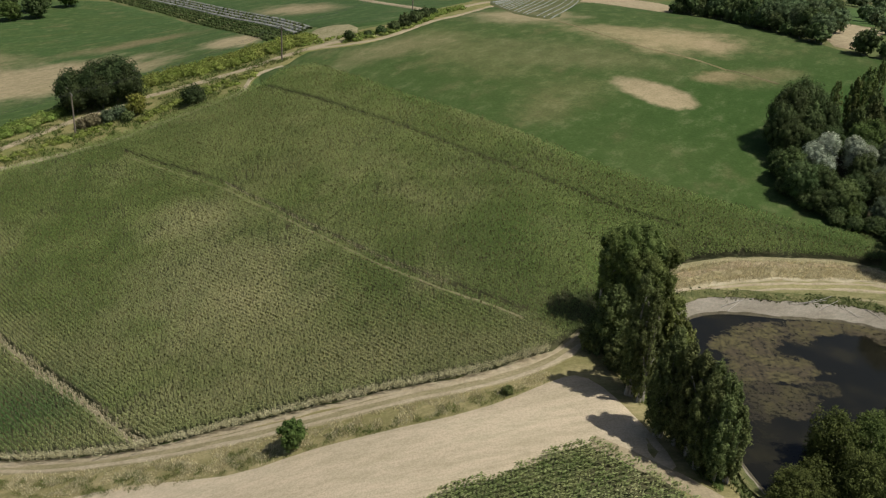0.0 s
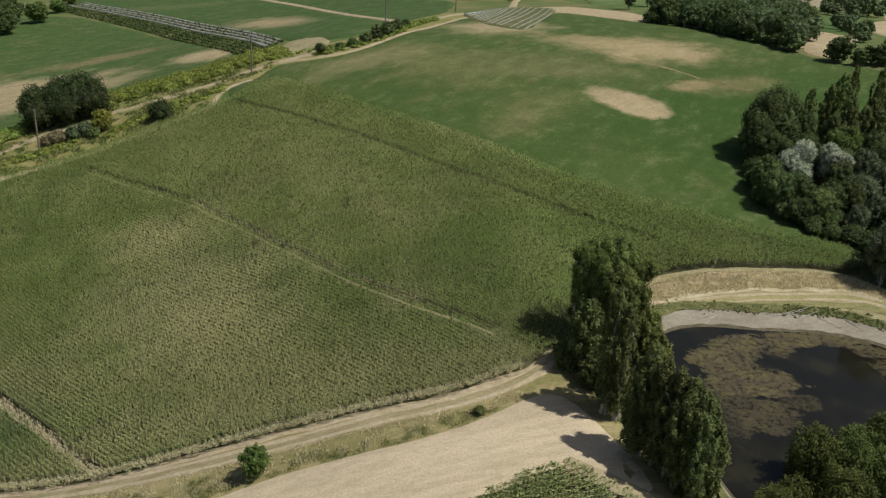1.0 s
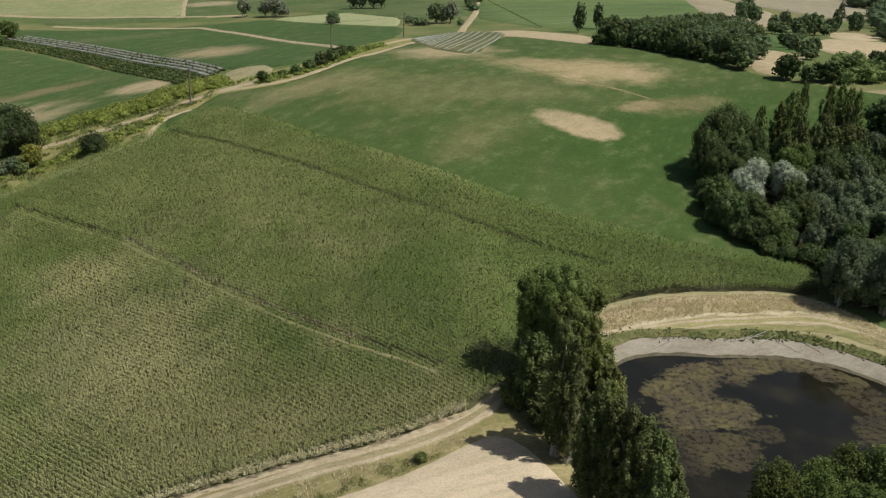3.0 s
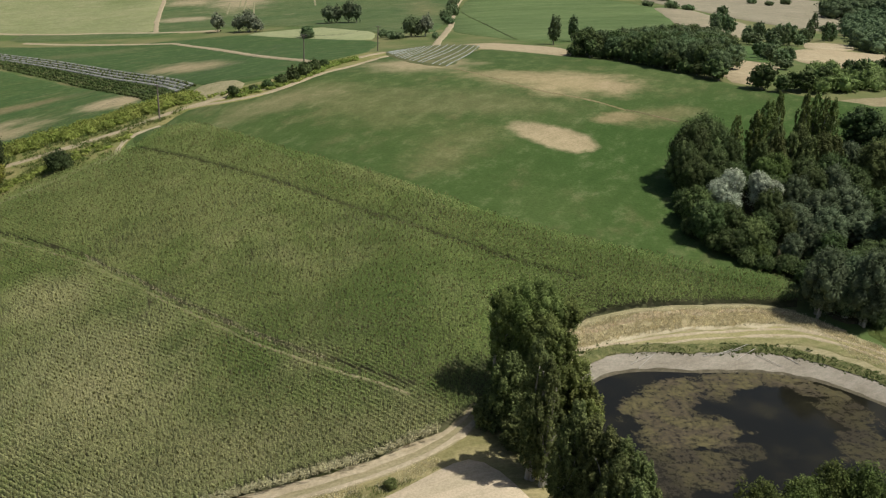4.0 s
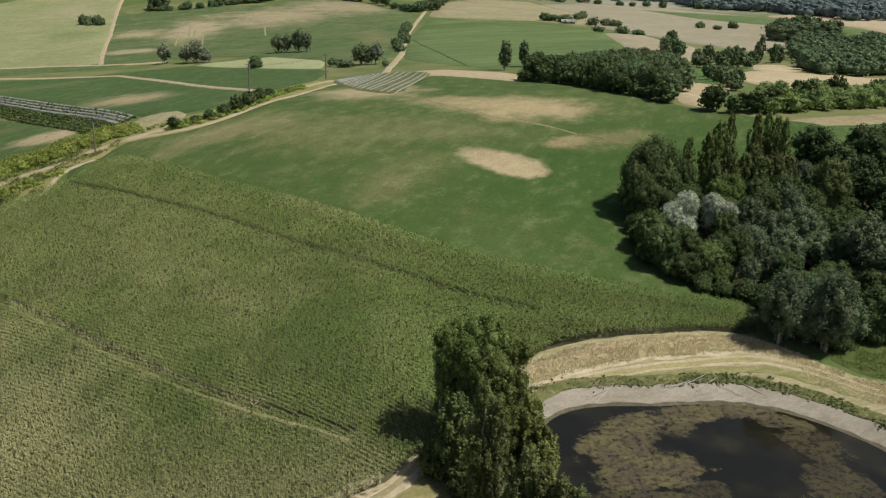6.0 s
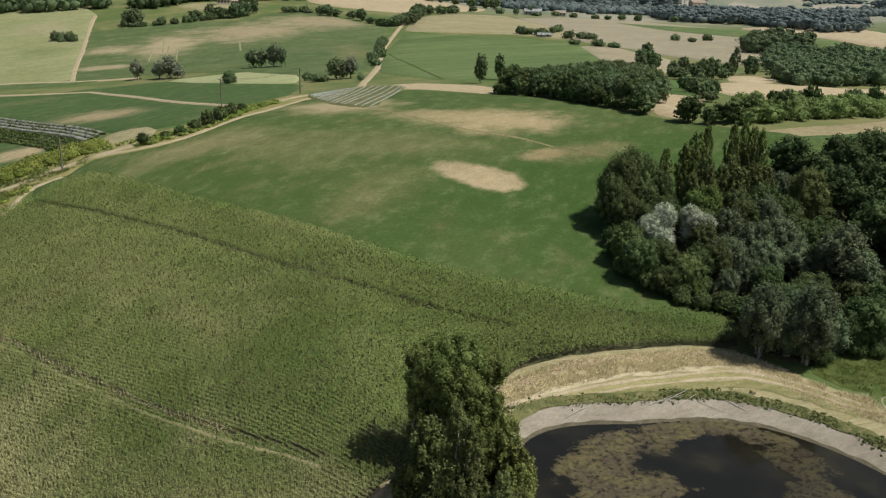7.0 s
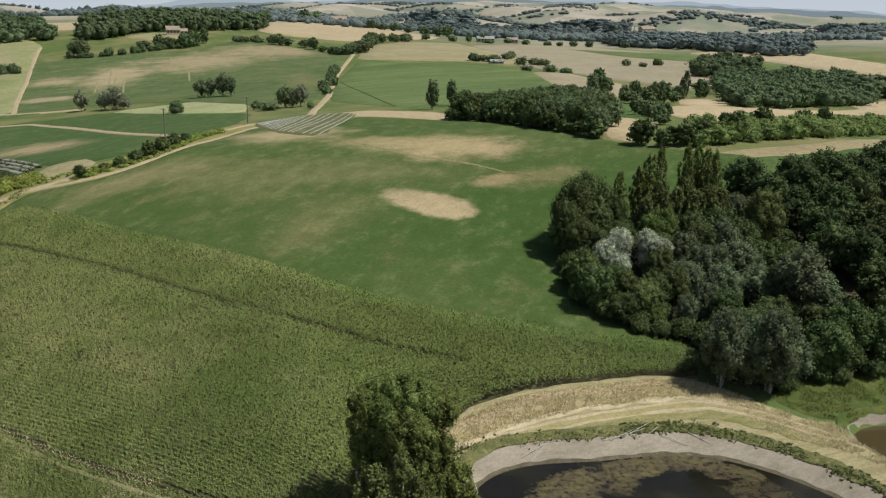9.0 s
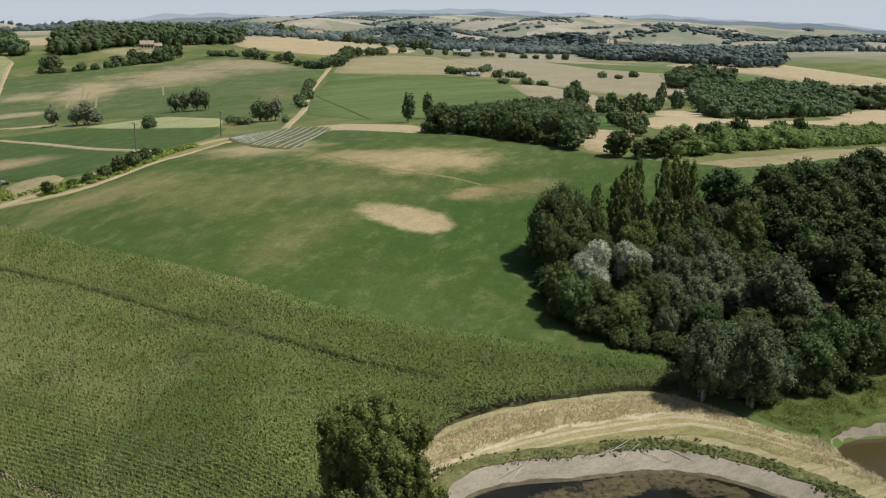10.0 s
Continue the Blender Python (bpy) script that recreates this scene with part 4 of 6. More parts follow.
mat_bark = bark("grey_bark", (0.22, 0.20, 0.165), (0.36, 0.335, 0.29))
mat_dead = bark("bleached_wood", (0.42, 0.39, 0.34), (0.55, 0.52, 0.46))
LEAF = {
    "shore": leaf_material("shore_leaf", (0.082, 0.108, 0.032), (0.135, 0.165, 0.048), None, 1.6, through=0.35),
    "poplar": leaf_material("poplar_leaf", (0.112, 0.136, 0.048), (0.165, 0.190, 0.072), None, 2.5, through=0.35, rough=0.45),
    "oak": leaf_material("oak_leaf", (0.042, 0.066, 0.024), (0.074, 0.100, 0.038), None, 4.0, through=0.2),
    "belt": leaf_material("belt_leaf", (0.155, 0.20, 0.064), (0.205, 0.25, 0.09), None, 9.0, through=0.3, vary=0.5),
    "sunny": leaf_material("sunny_poplar_leaf", (0.130, 0.172, 0.050), (0.185, 0.228, 0.074), None, 2.5, through=0.35),
    "wood": leaf_material("wood_leaf", (0.062, 0.093, 0.032), (0.105, 0.138, 0.052), None, 4.0, through=0.25),
    "fresh": leaf_material("fresh_leaf", (0.085, 0.130, 0.034), (0.12, 0.170, 0.050), None, 4.0, through=0.3),
    "silver": leaf_material("silver_leaf", (0.30, 0.335, 0.24), (0.42, 0.455, 0.34), None, 3.0, through=0.25),
    "olive": leaf_material("olive_leaf", (0.098, 0.126, 0.042), (0.136, 0.162, 0.058), None, 3.0, through=0.25),
    "osier": leaf_material("osier_leaf", (0.175, 0.205, 0.062), (0.235, 0.262, 0.088), None, 2.0, through=0.35),
    "yellow": leaf_material("yellow_leaf", (0.21, 0.23, 0.045), (0.29, 0.29, 0.075), None, 2.0, through=0.35),
    "brown": leaf_material("brown_leaf", (0.15, 0.125, 0.075), (0.20, 0.17, 0.10), None, 2.0, through=0.2),
    "grey": leaf_material("grey_leaf", (0.094, 0.125, 0.064), (0.140, 0.175, 0.098), None, 3.0, through=0.25),
    "hedge": leaf_material("hedge_leaf", (0.19, 0.255, 0.055), (0.26, 0.31, 0.08), (0.34, 0.33, 0.11), 5.0, through=0.35),
    "vine": leaf_material("vine_leaf", (0.075, 0.105, 0.034), (0.12, 0.15, 0.055), (0.19, 0.18, 0.085), 5.0, through=0.3),
    "willow": leaf_material("willow_leaf", (0.19, 0.22, 0.14), (0.26, 0.29, 0.20), None, 3.0, through=0.25),
    "far": leaf_material("far_leaf", (0.100, 0.146, 0.064), (0.148, 0.192, 0.094), None, 40.0, through=0.25, vary=0.5),
    "deep": leaf_material("deep_wood_leaf", (0.082, 0.120, 0.056), (0.118, 0.160, 0.080), None, 30.0, through=0.2, vary=0.5),
}
# Leaves of the far woods: distance haze is put into a paler, bluer green.
LEAF["distant"] = leaf_material("hazed_leaf", (0.112, 0.150, 0.142), (0.148, 0.186, 0.176), None, 300.0, through=0.2, vary=0.4)
ICO_V, ICO_F = None, None


def ico():
    """The corners and faces of a many-sided ball."""
    global ICO_V, ICO_F
    if ICO_V is None:
        bm = bmesh.new()
        bmesh.ops.create_icosphere(bm, subdivisions=1, radius=1)
        ICO_V = np.array([tuple(v.co) for v in bm.verts])
        ICO_F = np.array([[v.index for v in f.verts] for f in bm.faces])
        bm.free()
    return ICO_V, ICO_F


def leaf_mass(name, lobes, size, cover, mat, rng, core=0.78, upright=0.0):
    """Leaves all over a heap of lobes (x, y, z, rx, ry, rz), with a dense dark inside."""
    lobes = np.asarray(lobes, float)
    area = 4 * np.pi * np.mean(lobes[:, 3:6], axis=1) ** 2
    counts = np.maximum(6, (cover * area / (size * size)).astype(int))
    idx = np.repeat(np.arange(len(lobes)), counts)
    n = len(idx)
    d = rng.normal(size=(n, 3))
    d[:, 2] += 0.35
    d /= np.linalg.norm(d, axis=1)[:, None]
    pos = lobes[idx, :3] + d * lobes[idx, 3:6] * rng.uniform(0.62, 1.18, n)[:, None]
    nrm = d + np.array((0, 0, 0.35)) + rng.normal(size=(n, 3)) * 0.62
    nrm /= np.linalg.norm(nrm, axis=1)[:, None]
    ref = rng.normal(size=(n, 3))
    ref[:, 2] += upright * 3
    u = np.cross(nrm, ref)
    u /= np.linalg.norm(u, axis=1)[:, None] + 1e-9
    v = np.cross(nrm, u)
    s = size * rng.uniform(0.55, 1.25, n)[:, None]
    verts = np.concatenate([pos - v * s * 0.62, pos + u * s * 0.55 + v * s * 0.3, pos - u * s * 0.55 + v * s * 0.42])
    i = np.arange(n)
    faces = np.column_stack([i, i + n, i + 2 * n])
    cv, cf = ico()
    k = len(cv)
    cverts = (lobes[:, None, :3] + cv[None] * lobes[:, None, 3:6] * core).reshape(-1, 3)
    cfaces = (cf[None] + (np.arange(len(lobes)) * k)[:, None, None]).reshape(-1, 3) + 3 * n
    me = bpy.data.meshes.new(name)
    allv = np.concatenate([verts, cverts])
    me.vertices.add(len(allv))
    me.vertices.foreach_set("co", allv.astype(np.float32).ravel())
    loops = np.concatenate([faces.ravel(), cfaces.ravel()])
    me.loops.add(len(loops))
    me.loops.foreach_set("vertex_index", loops.astype(np.int32))
    starts = np.arange(n + len(cfaces)) * 3
    me.polygons.add(len(starts))
    me.polygons.foreach_set("loop_start", starts.astype(np.int32))
    me.materials.append(mat)
    me.update(calc_edges=True)
    return me


def crown_lobes(kind, h, r, rng, fine=1.0):
    """Where a crown's lobes sit, by the tree's kind; the tree is h tall and r in half-width."""
    out = []
    if kind in ("column", "pillar", "plume"):
        # upright sprays round a spindle (column) or a broad, round-topped crown (plume)
        n = int((74 if kind == "plume" else 84) * fine)
        for i in range(n):
            t = (i + rng.random()) / n
            z = h * (0.10 + 0.80 * t)
            if kind != "plume":
                reach = r * (0.42 + 0.62 * math.sin(math.pi * min(1, 0.04 + t * 0.85))) * (1 - (0.72 * t ** 5 if kind == "column" else 0.62 * t ** 8))
            else:
                reach = r * (0.70 + 0.30 * math.sin(math.pi * min(1, t * 1.05))) * math.sqrt(max(0.06, 1 - t ** 5))
            a = i * 2.4 + rng.uniform(-0.5, 0.5)
            q = reach * rng.uniform(0.45, 1.0)
            w = min(r * rng.uniform(0.14, 0.27), 0.85) * (1.0 if t < 0.7 else 0.8)
            out.append((q * math.cos(a), q * math.sin(a), z, w, w, w * rng.uniform(1.5, 2.8)))
        for i in range(7):
            t = (i + 0.5) / 7
            w = r * (0.55 if kind == "plume" else 0.42) * math.sqrt(1 - 0.8 * t ** 3)
            out.append((rng.uniform(-0.12, 0.12) * r, rng.uniform(-0.12, 0.12) * r, h * (0.14 + 0.66 * t), w, w, h * 0.11))
    elif kind == "dome":
        # a broad rounded poplar: short sprays all over, widest above the middle
        n = int(105 * fine)
        for i in range(n):
            t = (i + rng.random()) / n
            reach = r * (0.52 + 0.52 * t) * (1.0 if t < 0.76 else math.sqrt(max(0.04, 1 - ((t - 0.76) / 0.26) ** 2)))
            a = i * 2.4 + rng.uniform(-0.5, 0.5)
            q = reach * rng.uniform(0.55, 0.95)
            w = r * rng.uniform(0.13, 0.26)
            out.append((q * math.cos(a), q * math.sin(a), h * (0.07 + 0.86 * t), w, w, w * rng.uniform(1.1, 1.7)))
        for i in range(6):
            t = (i + 0.5) / 6
            out.append((0, 0, h * (0.12 + 0.70 * t), r * (0.44 + 0.24 * t), r * (0.44 + 0.24 * t), h * 0.1))
    elif kind == "head":
        # a round head on a bare stem
        n = int(20 * fine)
        for i in range(n):
            zz, a = 1 - 2 * (i + 0.5) / n, i * 2.399
            q = math.sqrt(max(0, 1 - zz * zz)) * 0.66 * r
            w = r * rng.uniform(0.3, 0.45)
            out.append((q * math.cos(a), q * math.sin(a), h - r * 1.15 + zz * 0.72 * r, w, w, w * 1.05))
        out += [(0, 0, h - r * 1.15, r * 0.66, r * 0.66, r * 0.7), (0.2 * r, 0, h - r * 2.3, r * 0.7, r * 0.7, r * 0.9), (-0.2 * r, 0.1 * r, h - r * 3.0, r * 0.6, r * 0.6, r * 0.9)]
    elif kind == "bush":
        n = int(12 * fine)
        for i in range(n):
            a, q = i * 2.4, r * 0.62 * math.sqrt((i + 0.5) / n)
            w = r * rng.uniform(0.34, 0.5)
            z = h * (0.72 - 0.42 * (q / r)) * rng.uniform(0.7, 1.0)
            out.append((q * math.cos(a), q * math.sin(a), max(z, w * 0.55), w, w, w * 0.95 * min(1.3, h / r)))
        out.append((0, 0, h * 0.4, r * 0.6, r * 0.6, h * 0.42))
    else:
        n = int(26 * fine)
        lift, half = (0.51, 0.47) if kind == "round" else (0.50, 0.48)
        for i in range(n):
            t = (i + 0.5) / n
            zz = 1 - 2 * t
            a = i * 2.399
            ring = math.sqrt(max(0, 1 - zz * zz))
            q = 0.70 * rng.uniform(0.72, 1.16)
            w = rng.uniform(0.21, 0.40)
            out.append((r * q * ring * math.cos(a), r * q * ring * math.sin(a), h * (lift + half * 0.72 * zz * rng.uniform(0.85, 1.1)), r * w, r * w, h * half * w * 0.95))
        out.append((0, 0, h * lift, r * 0.62, r * 0.62, h * half * 0.62))
    return out


def stem(name, h, r, rng, mat, limbs=5, stems=1):
    """A tapered, slightly bent trunk with limbs that reach into the crown."""
    bm = bmesh.new()

    def tube(a, b, r0, r1, bend, sides=7, cuts=4):
        a, b = Vector(a), Vector(b)
        axis = (b - a).normalized()
        side = axis.orthogonal().normalized()
        other = axis.cross(side)
        last = None
        for i in range(cuts + 1):
            t = i / cuts
            c = a.lerp(b, t) + Vector(bend) * math.sin(math.pi * t)
            rad = r0 + (r1 - r0) * t + (r0 * 0.35 * (1 - t) ** 6)
            ring = [bm.verts.new(c + (side * math.cos(k * 2 * math.pi / sides) + other * math.sin(k * 2 * math.pi / sides)) * rad) for k in range(sides)]
            if last:
                for k in range(sides):
                    bm.faces.new((last[k], last[(k + 1) % sides], ring[(k + 1) % sides], ring[k]))
            last = ring
        bm.faces.new(last)

    thick = max(0.05, h * 0.016)
    for s in range(stems):
        ox, oy = (rng.uniform(-0.25, 0.25) * r, rng.uniform(-0.25, 0.25) * r) if s else (0, 0)
        tube((ox, oy, -0.35), (ox * 1.6, oy * 1.6, h * 0.72), thick, thick * 0.35, (rng.uniform(-0.03, 0.03) * h, rng.uniform(-0.03, 0.03) * h, 0))
        for k in range(limbs):
            a, z = rng.uniform(0, 6.28), h * rng.uniform(0.22, 0.5)
            tube((ox, oy, z), (ox + math.cos(a) * r * 0.6, oy + math.sin(a) * r * 0.6, z + h * rng.uniform(0.12, 0.3)), thick * 0.45, thick * 0.12, (0, 0, 0.04 * h), 5, 3)
    me = bpy.data.meshes.new(name)
    bm.to_mesh(me)
    bm.free()
    me.materials.append(mat)
    me.shade_smooth()
    return me


POOL = {}


def plant(name, x, y, h, r, leaf="wood", shape="round", leafsize=0.3, cover=0.8, variants=3, label="", category="tree", group="", fine=1.0, stems=1, lean=(0, 0)):
    """A tree or bush on the ground at x, y. Alike ones share a few shapes, turned and stretched."""
    key = (name, leaf, shape, leafsize, cover, fine, stems)
    pool = POOL.setdefault(key, [])
    rng = np.random.default_rng(abs(int(x * 131 + y * 17)) + 5)
    place = pose(x, y, height(x, y) - 0.03, lean[0], lean[1], rng.uniform(0, 360) if shape != "lean" else 0)
    if len(pool) < variants:
        root = new(name)
        root.empty_display_size = 0.3
        root.matrix_basis = place
        tagged(root, label, category, group)
        root.location.z = place.translation.z
        part("trunk", stem(name + "_trunk", h, r, rng, mat_bark, 5 if shape != "bush" else 3, stems), root, "grey bark trunk with limbs" if shape != "bush" else "")
        part("crown", leaf_mass(name + "_crown", crown_lobes(shape, h, r, rng, fine), leafsize, cover, LEAF[leaf], rng, 0.3 if name == "shore_willow" else 0.6 if shape in ("column", "pillar", "plume") else 0.72, 0.35 if shape in ("column", "pillar", "plume") else 0.0), root)
        pool.append((root, h, r))
        return root
    src, h0, r0 = pool[int(rng.integers(len(pool)))]
    ob = copy_thing(src, place @ Matrix.Diagonal((r / r0, r / r0, h / h0, 1)))
    return tagged(ob, label, category, group)


# the trees between track and pond: a broad clump behind, slender poplars in front
for x, y, h, r in ((20.4, 84.2, 14.4, 3.4), (23.0, 84.6, 13.6, 2.5), (18.3, 83.6, 13.0, 2.4), (21.0, 82.0, 12.4, 2.4)):
    plant("broad_poplar", x, y, h, r, "sunny", "dome", 0.155, 0.75, 4, "broad round-topped green poplar between maize and pond", "poplar", "poplars by the pond", 1.4, 2)
for x, y, h, r in ((18.8, 72.8, 14.4, 1.4), (19.8, 71.9, 13.2, 1.3), (19.6, 73.8, 12.6, 1.3)):
    plant("slender_poplar", x, y, h, r, "poplar", "column", 0.15, 0.9, 13, "slender green poplar between farm track and pond", "poplar", "poplars by the pond", 1.1, 2)
for x, y, h, r in ((21.0, 66.8, 12.4, 1.6), (20.3, 66.5, 10.0, 1.3), (22.0, 65.6, 11.6, 1.6), (22.9, 64.6, 11.5, 1.6), (23.8, 63.6, 11.2, 1.6), (24.6, 62.6, 10.8, 1.5), (25.4, 62.8, 10.0, 1.3), (23.2, 62.6, 10.4, 1.5), (24.4, 61.2, 9.4, 1.4), (25.7, 61.4, 8.6, 1.2)):
    plant("slender_poplar", x, y, h, r, "poplar", "column", 0.15, 0.9, 13, "slender green poplar beside the pond path", "poplar", "poplars by the pond", 1.1, 2)
for x, y, h, r in ((25.4, 84.6, 7.8, 1.9), (26.2, 82.6, 6.2, 1.7), (25.6, 80.4, 5.6, 1.7), (25.2, 77.6, 4.6, 1.6)):
    plant("pond_shrub", x, y, h, r, "osier", "plume", 0.18, 0.8, 4, "light green willow shrub on the pond bank", "shrub", "willow shrubs", 0.7)
for x, y, h, r, lf in ((18.0, 79.2, 8.6, 1.9, "poplar"), (16.2, 80.0, 2.6, 1.5, "olive"), (18.6, 77.0, 4.0, 1.7, "poplar")):
    plant("track_shrub", x, y, h, r, lf, "plume", 0.22, 0.85, 1, "%s shrub at the end of the track" % {"grey": "tall grey-green", "olive": "low olive", "poplar": "tall dark green"}[lf], "shrub")
# bushes on the near shore of the pond
for x, y, h, r in ((33.6, 62.6, 3.6, 2.4), (36.5, 66.6, 6.6, 2.7), (39.6, 66.0, 6.4, 2.4), (41.8, 69.8, 4.6, 2.2), (44.8, 71.0, 5.4, 2.2), (37.5, 62.0, 5.6, 2.8), (42.5, 64.5, 6.0, 2.7), (47.0, 69.5, 5.8, 2.5), (31.0, 60.0, 4.2, 2.3)):
    plant("shore_willow", x, y, h, r, "shore", "plume", 0.16, 0.5, 5, "dark green willow bush on the near pond shore", "bush", "willows on the shore", 0.9)
plant("young_tree", -13.1, 68.3, 3.6, 1.5, "fresh", "round", 0.2, 0.8, 1, "small bright green tree on the track verge", "tree", fine=0.9)
plant("verge_shrub", 7.3, 72.9, 1.0, 0.7, "olive", "bush", 0.16, 0.8, 1, "low dark shrub on the verge", "shrub")

# trees and bushes along the lane
for x, y, h, r in ((-80.0, 180.2, 10.4, 4.4), (-76.2, 181.6, 11.2, 4.8), (-71.6, 182.4, 11.2, 5.2), (-68.6, 180.6, 9.0, 3.8), (-78.4, 177.4, 7.6, 3.6), (-73.2, 178.4, 8.4, 4.0)):
    plant("oak_tree", x, y, h, r, "oak", "bush", 0.32, 0.85, 4, "broad dark green oak beside the dirt lane", "tree", "oaks by the lane", 1.5)
plant("lane_bush", -63.6, 171.3, 4.8, 2.1, "yellow", "round", 0.32, 0.9, 1, "yellow-green bush at the edge of the maize", "bush")
for x, y, h, r, lf in ((-66.5, 170.4, 3.0, 2.0, "grey"), (-68.8, 169.8, 2.8, 2.0, "grey"), (-71.6, 169.0, 2.6, 2.0, "brown"), (-73.6, 168.2, 2.0, 1.7, "brown"), (-64.6, 168.6, 2.2, 1.6, "olive")):
    plant("lane_bush", x, y, h, r, lf, "bush", 0.3, 0.9, 2, "dry %s bush between lane and maize" % {"grey": "grey-green", "brown": "reddish brown", "olive": "olive"}[lf], "bush", "bushes by the lane")
plant("lane_bush", -51.8, 171.6, 4.4, 2.8, "oak", "bush", 0.30, 0.95, 1, "round dark green bush at the edge of the maize", "bush", fine=1.4)
for x, y, h, r in ((-24.4, 200.6, 3.0, 1.6), (-20.4, 203.0, 1.6, 1.3), (-17.6, 204.6, 2.2, 1.5), (-14.8, 206.8, 3.0, 1.8), (-12.6, 210.0, 3.4, 2.0), (-10.4, 214.5, 3.6, 2.0), (-8.4, 219.5, 3.4, 1.9), (-6.6, 226.0, 2.6, 1.6)):
    plant("hedge_bush", x, y, h, r, "wood", "bush", 0.32, 0.9, 3, "dark green bush beside the dirt lane", "bush", "bushes along the lane")

for x, y, h, r in ((-143, 300, 9.0, 4.6), (-148, 312, 10.0, 5.2), (-141, 322, 7.5, 4.4), (-152, 325, 9.0, 5.0), (-150, 296, 7.0, 4.4), (-158, 308, 9.0, 5.0), (-147, 366, 7.0, 4.2), (-143, 345, 5.0, 3.6)):
    plant("copse_tree", x, y, h, r, "wood" if h > 8 else "fresh", "round", 0.6, 0.8, 3, "green tree of the small copse by the field corner", "tree", "trees of the copse")

# the wood beside the pond and the crop
floor = land("wood_floor", (0.07, 0.065, 0.04), (0.11, 0.095, 0.055), 4, 0.5, (0.16, 0.13, 0.08))
drape("wood_floor", [(56, 144), (54, 140), (52.4, 134), (52, 127), (53, 122.5), (56, 119.8), (60.5, 118), (64, 114), (63, 108), (61.6, 105.6), (63, 103.4), (66, 103.4), (69, 104.8), (73, 106.2), (77, 105.6), (84, 108), (100, 109), (130, 120), (140, 150), (118, 155), (102, 155), (92, 150), (86, 147.5), (80, 148.5), (72, 149.5), (62, 145.5)], floor, 0.24, 3.0, 0.4, "shaded leaf litter under the trees", "ground")
WOOD = {
    "dark": [(54.6, 140.8, 11.2, 3.0), (57.5, 142.5, 11.6, 3.1), (52.8, 138, 9.2, 2.4), (60.1, 142.3, 9.7, 2.4), (57.5, 138.6, 8.2, 2.6), (61.5, 141.2, 8.2, 2.0), (54, 135.9, 7.4, 2.3), (56.4, 134.4, 6.2, 2.2)],
    "fresh": [(65, 136.2, 7.3, 2.4), (67.5, 136.9, 7.3, 2.1), (57.8, 118.2, 3.2, 1.5)],
    "grey": [(81.2, 141.6, 6.9, 1.9), (73.6, 131, 8.3, 2.4), (67.5, 130, 6.8, 2.4), (69.7, 126.6, 6.6, 2.9), (73.8, 126.2, 7, 2.8), (73.5, 121.7, 5.8, 2.9), (77.7, 118.6, 9.8, 3.5), (79.4, 117.4, 7.2, 3.0), (61.7, 117.2, 4.8, 1.6), (64.7, 117.8, 5.9, 2.1), (68.6, 121.4, 6.4, 2.6), (64.6, 123.8, 6.2, 2.4)],
    "wood": [(70.3, 131.4, 7.9, 2.6), (77.3, 132.3, 7.3, 2.4), (78.6, 127.3, 6.4, 2.6), (51.8, 122.8, 6.6, 2.6), (54.8, 123.4, 6.0, 2.3), (54.2, 119, 4.3, 2.1), (52.3, 120.4, 3.0, 1.6), (55.6, 117.9, 2.8, 1.5), (62.4, 122.4, 6.0, 2.0), (66.3, 116.3, 5.6, 2.4), (62.4, 127.1, 6.5, 2.2), (76.2, 121, 6.0, 2.6), (60.2, 136, 6.6, 2.6), (64.2, 132, 6.4, 2.6), (59.8, 122.6, 5.2, 2.2), (71.4, 136.2, 7.2, 2.5), (76, 136.8, 7.4, 2.5), (71, 113.4, 6.2, 2.6), (66.8, 110.8, 6.4, 2.6), (74.8, 110.2, 6.4, 2.8)],
    "skirt": [(60.0, 114.6, 3.2, 1.8), (62.2, 113, 3.4, 1.9), (57.6, 115.4, 2.6, 1.5), (55.2, 116.6, 2.2, 1.3), (63.2, 110.6, 3.4, 1.9), (61.4, 109, 3.2, 1.8), (66.4, 102.4, 2.4, 1.3), (71.6, 104.2, 2.6, 1.5), (74.2, 103.8, 2.4, 1.4), (78.6, 104.4, 3.0, 1.7), (64.6, 113.4, 3.4, 1.7), (59, 118.8, 3.4, 1.6), (61.4, 111.8, 3.0, 1.6), (50.3, 124.6, 3.2, 1.6), (50.8, 130, 3.4, 1.6), (51.8, 133.2, 3.4, 1.7), (66.2, 108.6, 3.4, 1.8), (58.6, 130.8, 3.4, 1.8), (84.4, 131, 3.4, 2.0), (85.6, 139.6, 3.3, 2.1), (86.6, 136, 3.3, 2.1), (86.2, 133.2, 3.0, 1.9), (84.8, 145, 3.2, 1.9), (82, 124.6, 3.2, 1.9), (81.8, 130.6, 3.4, 2.0), (85.2, 124.6, 3.2, 2.0), (83.2, 119.6, 3.4, 2.0), (84.4, 142.6, 3.2, 1.8), (82.6, 146.6, 3.4, 1.8), (85.4, 148, 3.0, 1.6)],
    "olive": [(83, 136.7, 9.3, 2.9), (51.4, 127.4, 6.4, 2.2), (57.2, 119.7, 5.7, 2.3)],
    "willowy": [(60, 104.6, 9.2, 2.8), (63, 104, 8.6, 2.3), (64.6, 102.4, 10.2, 2.8), (68.2, 104.2, 6.0, 2.2), (61.8, 107.2, 7.6, 2.5), (66, 106.6, 7.4, 2.6)],
    "edge": [(73.3, 105.4, 7.4, 2.9), (77, 107, 8.4, 3.0), (70.9, 105.2, 5.0, 2.2), (75.6, 105.2, 4.8, 2.2), (80.8, 106, 8.0, 3.0), (84.6, 108.4, 8.2, 3.2)],
}
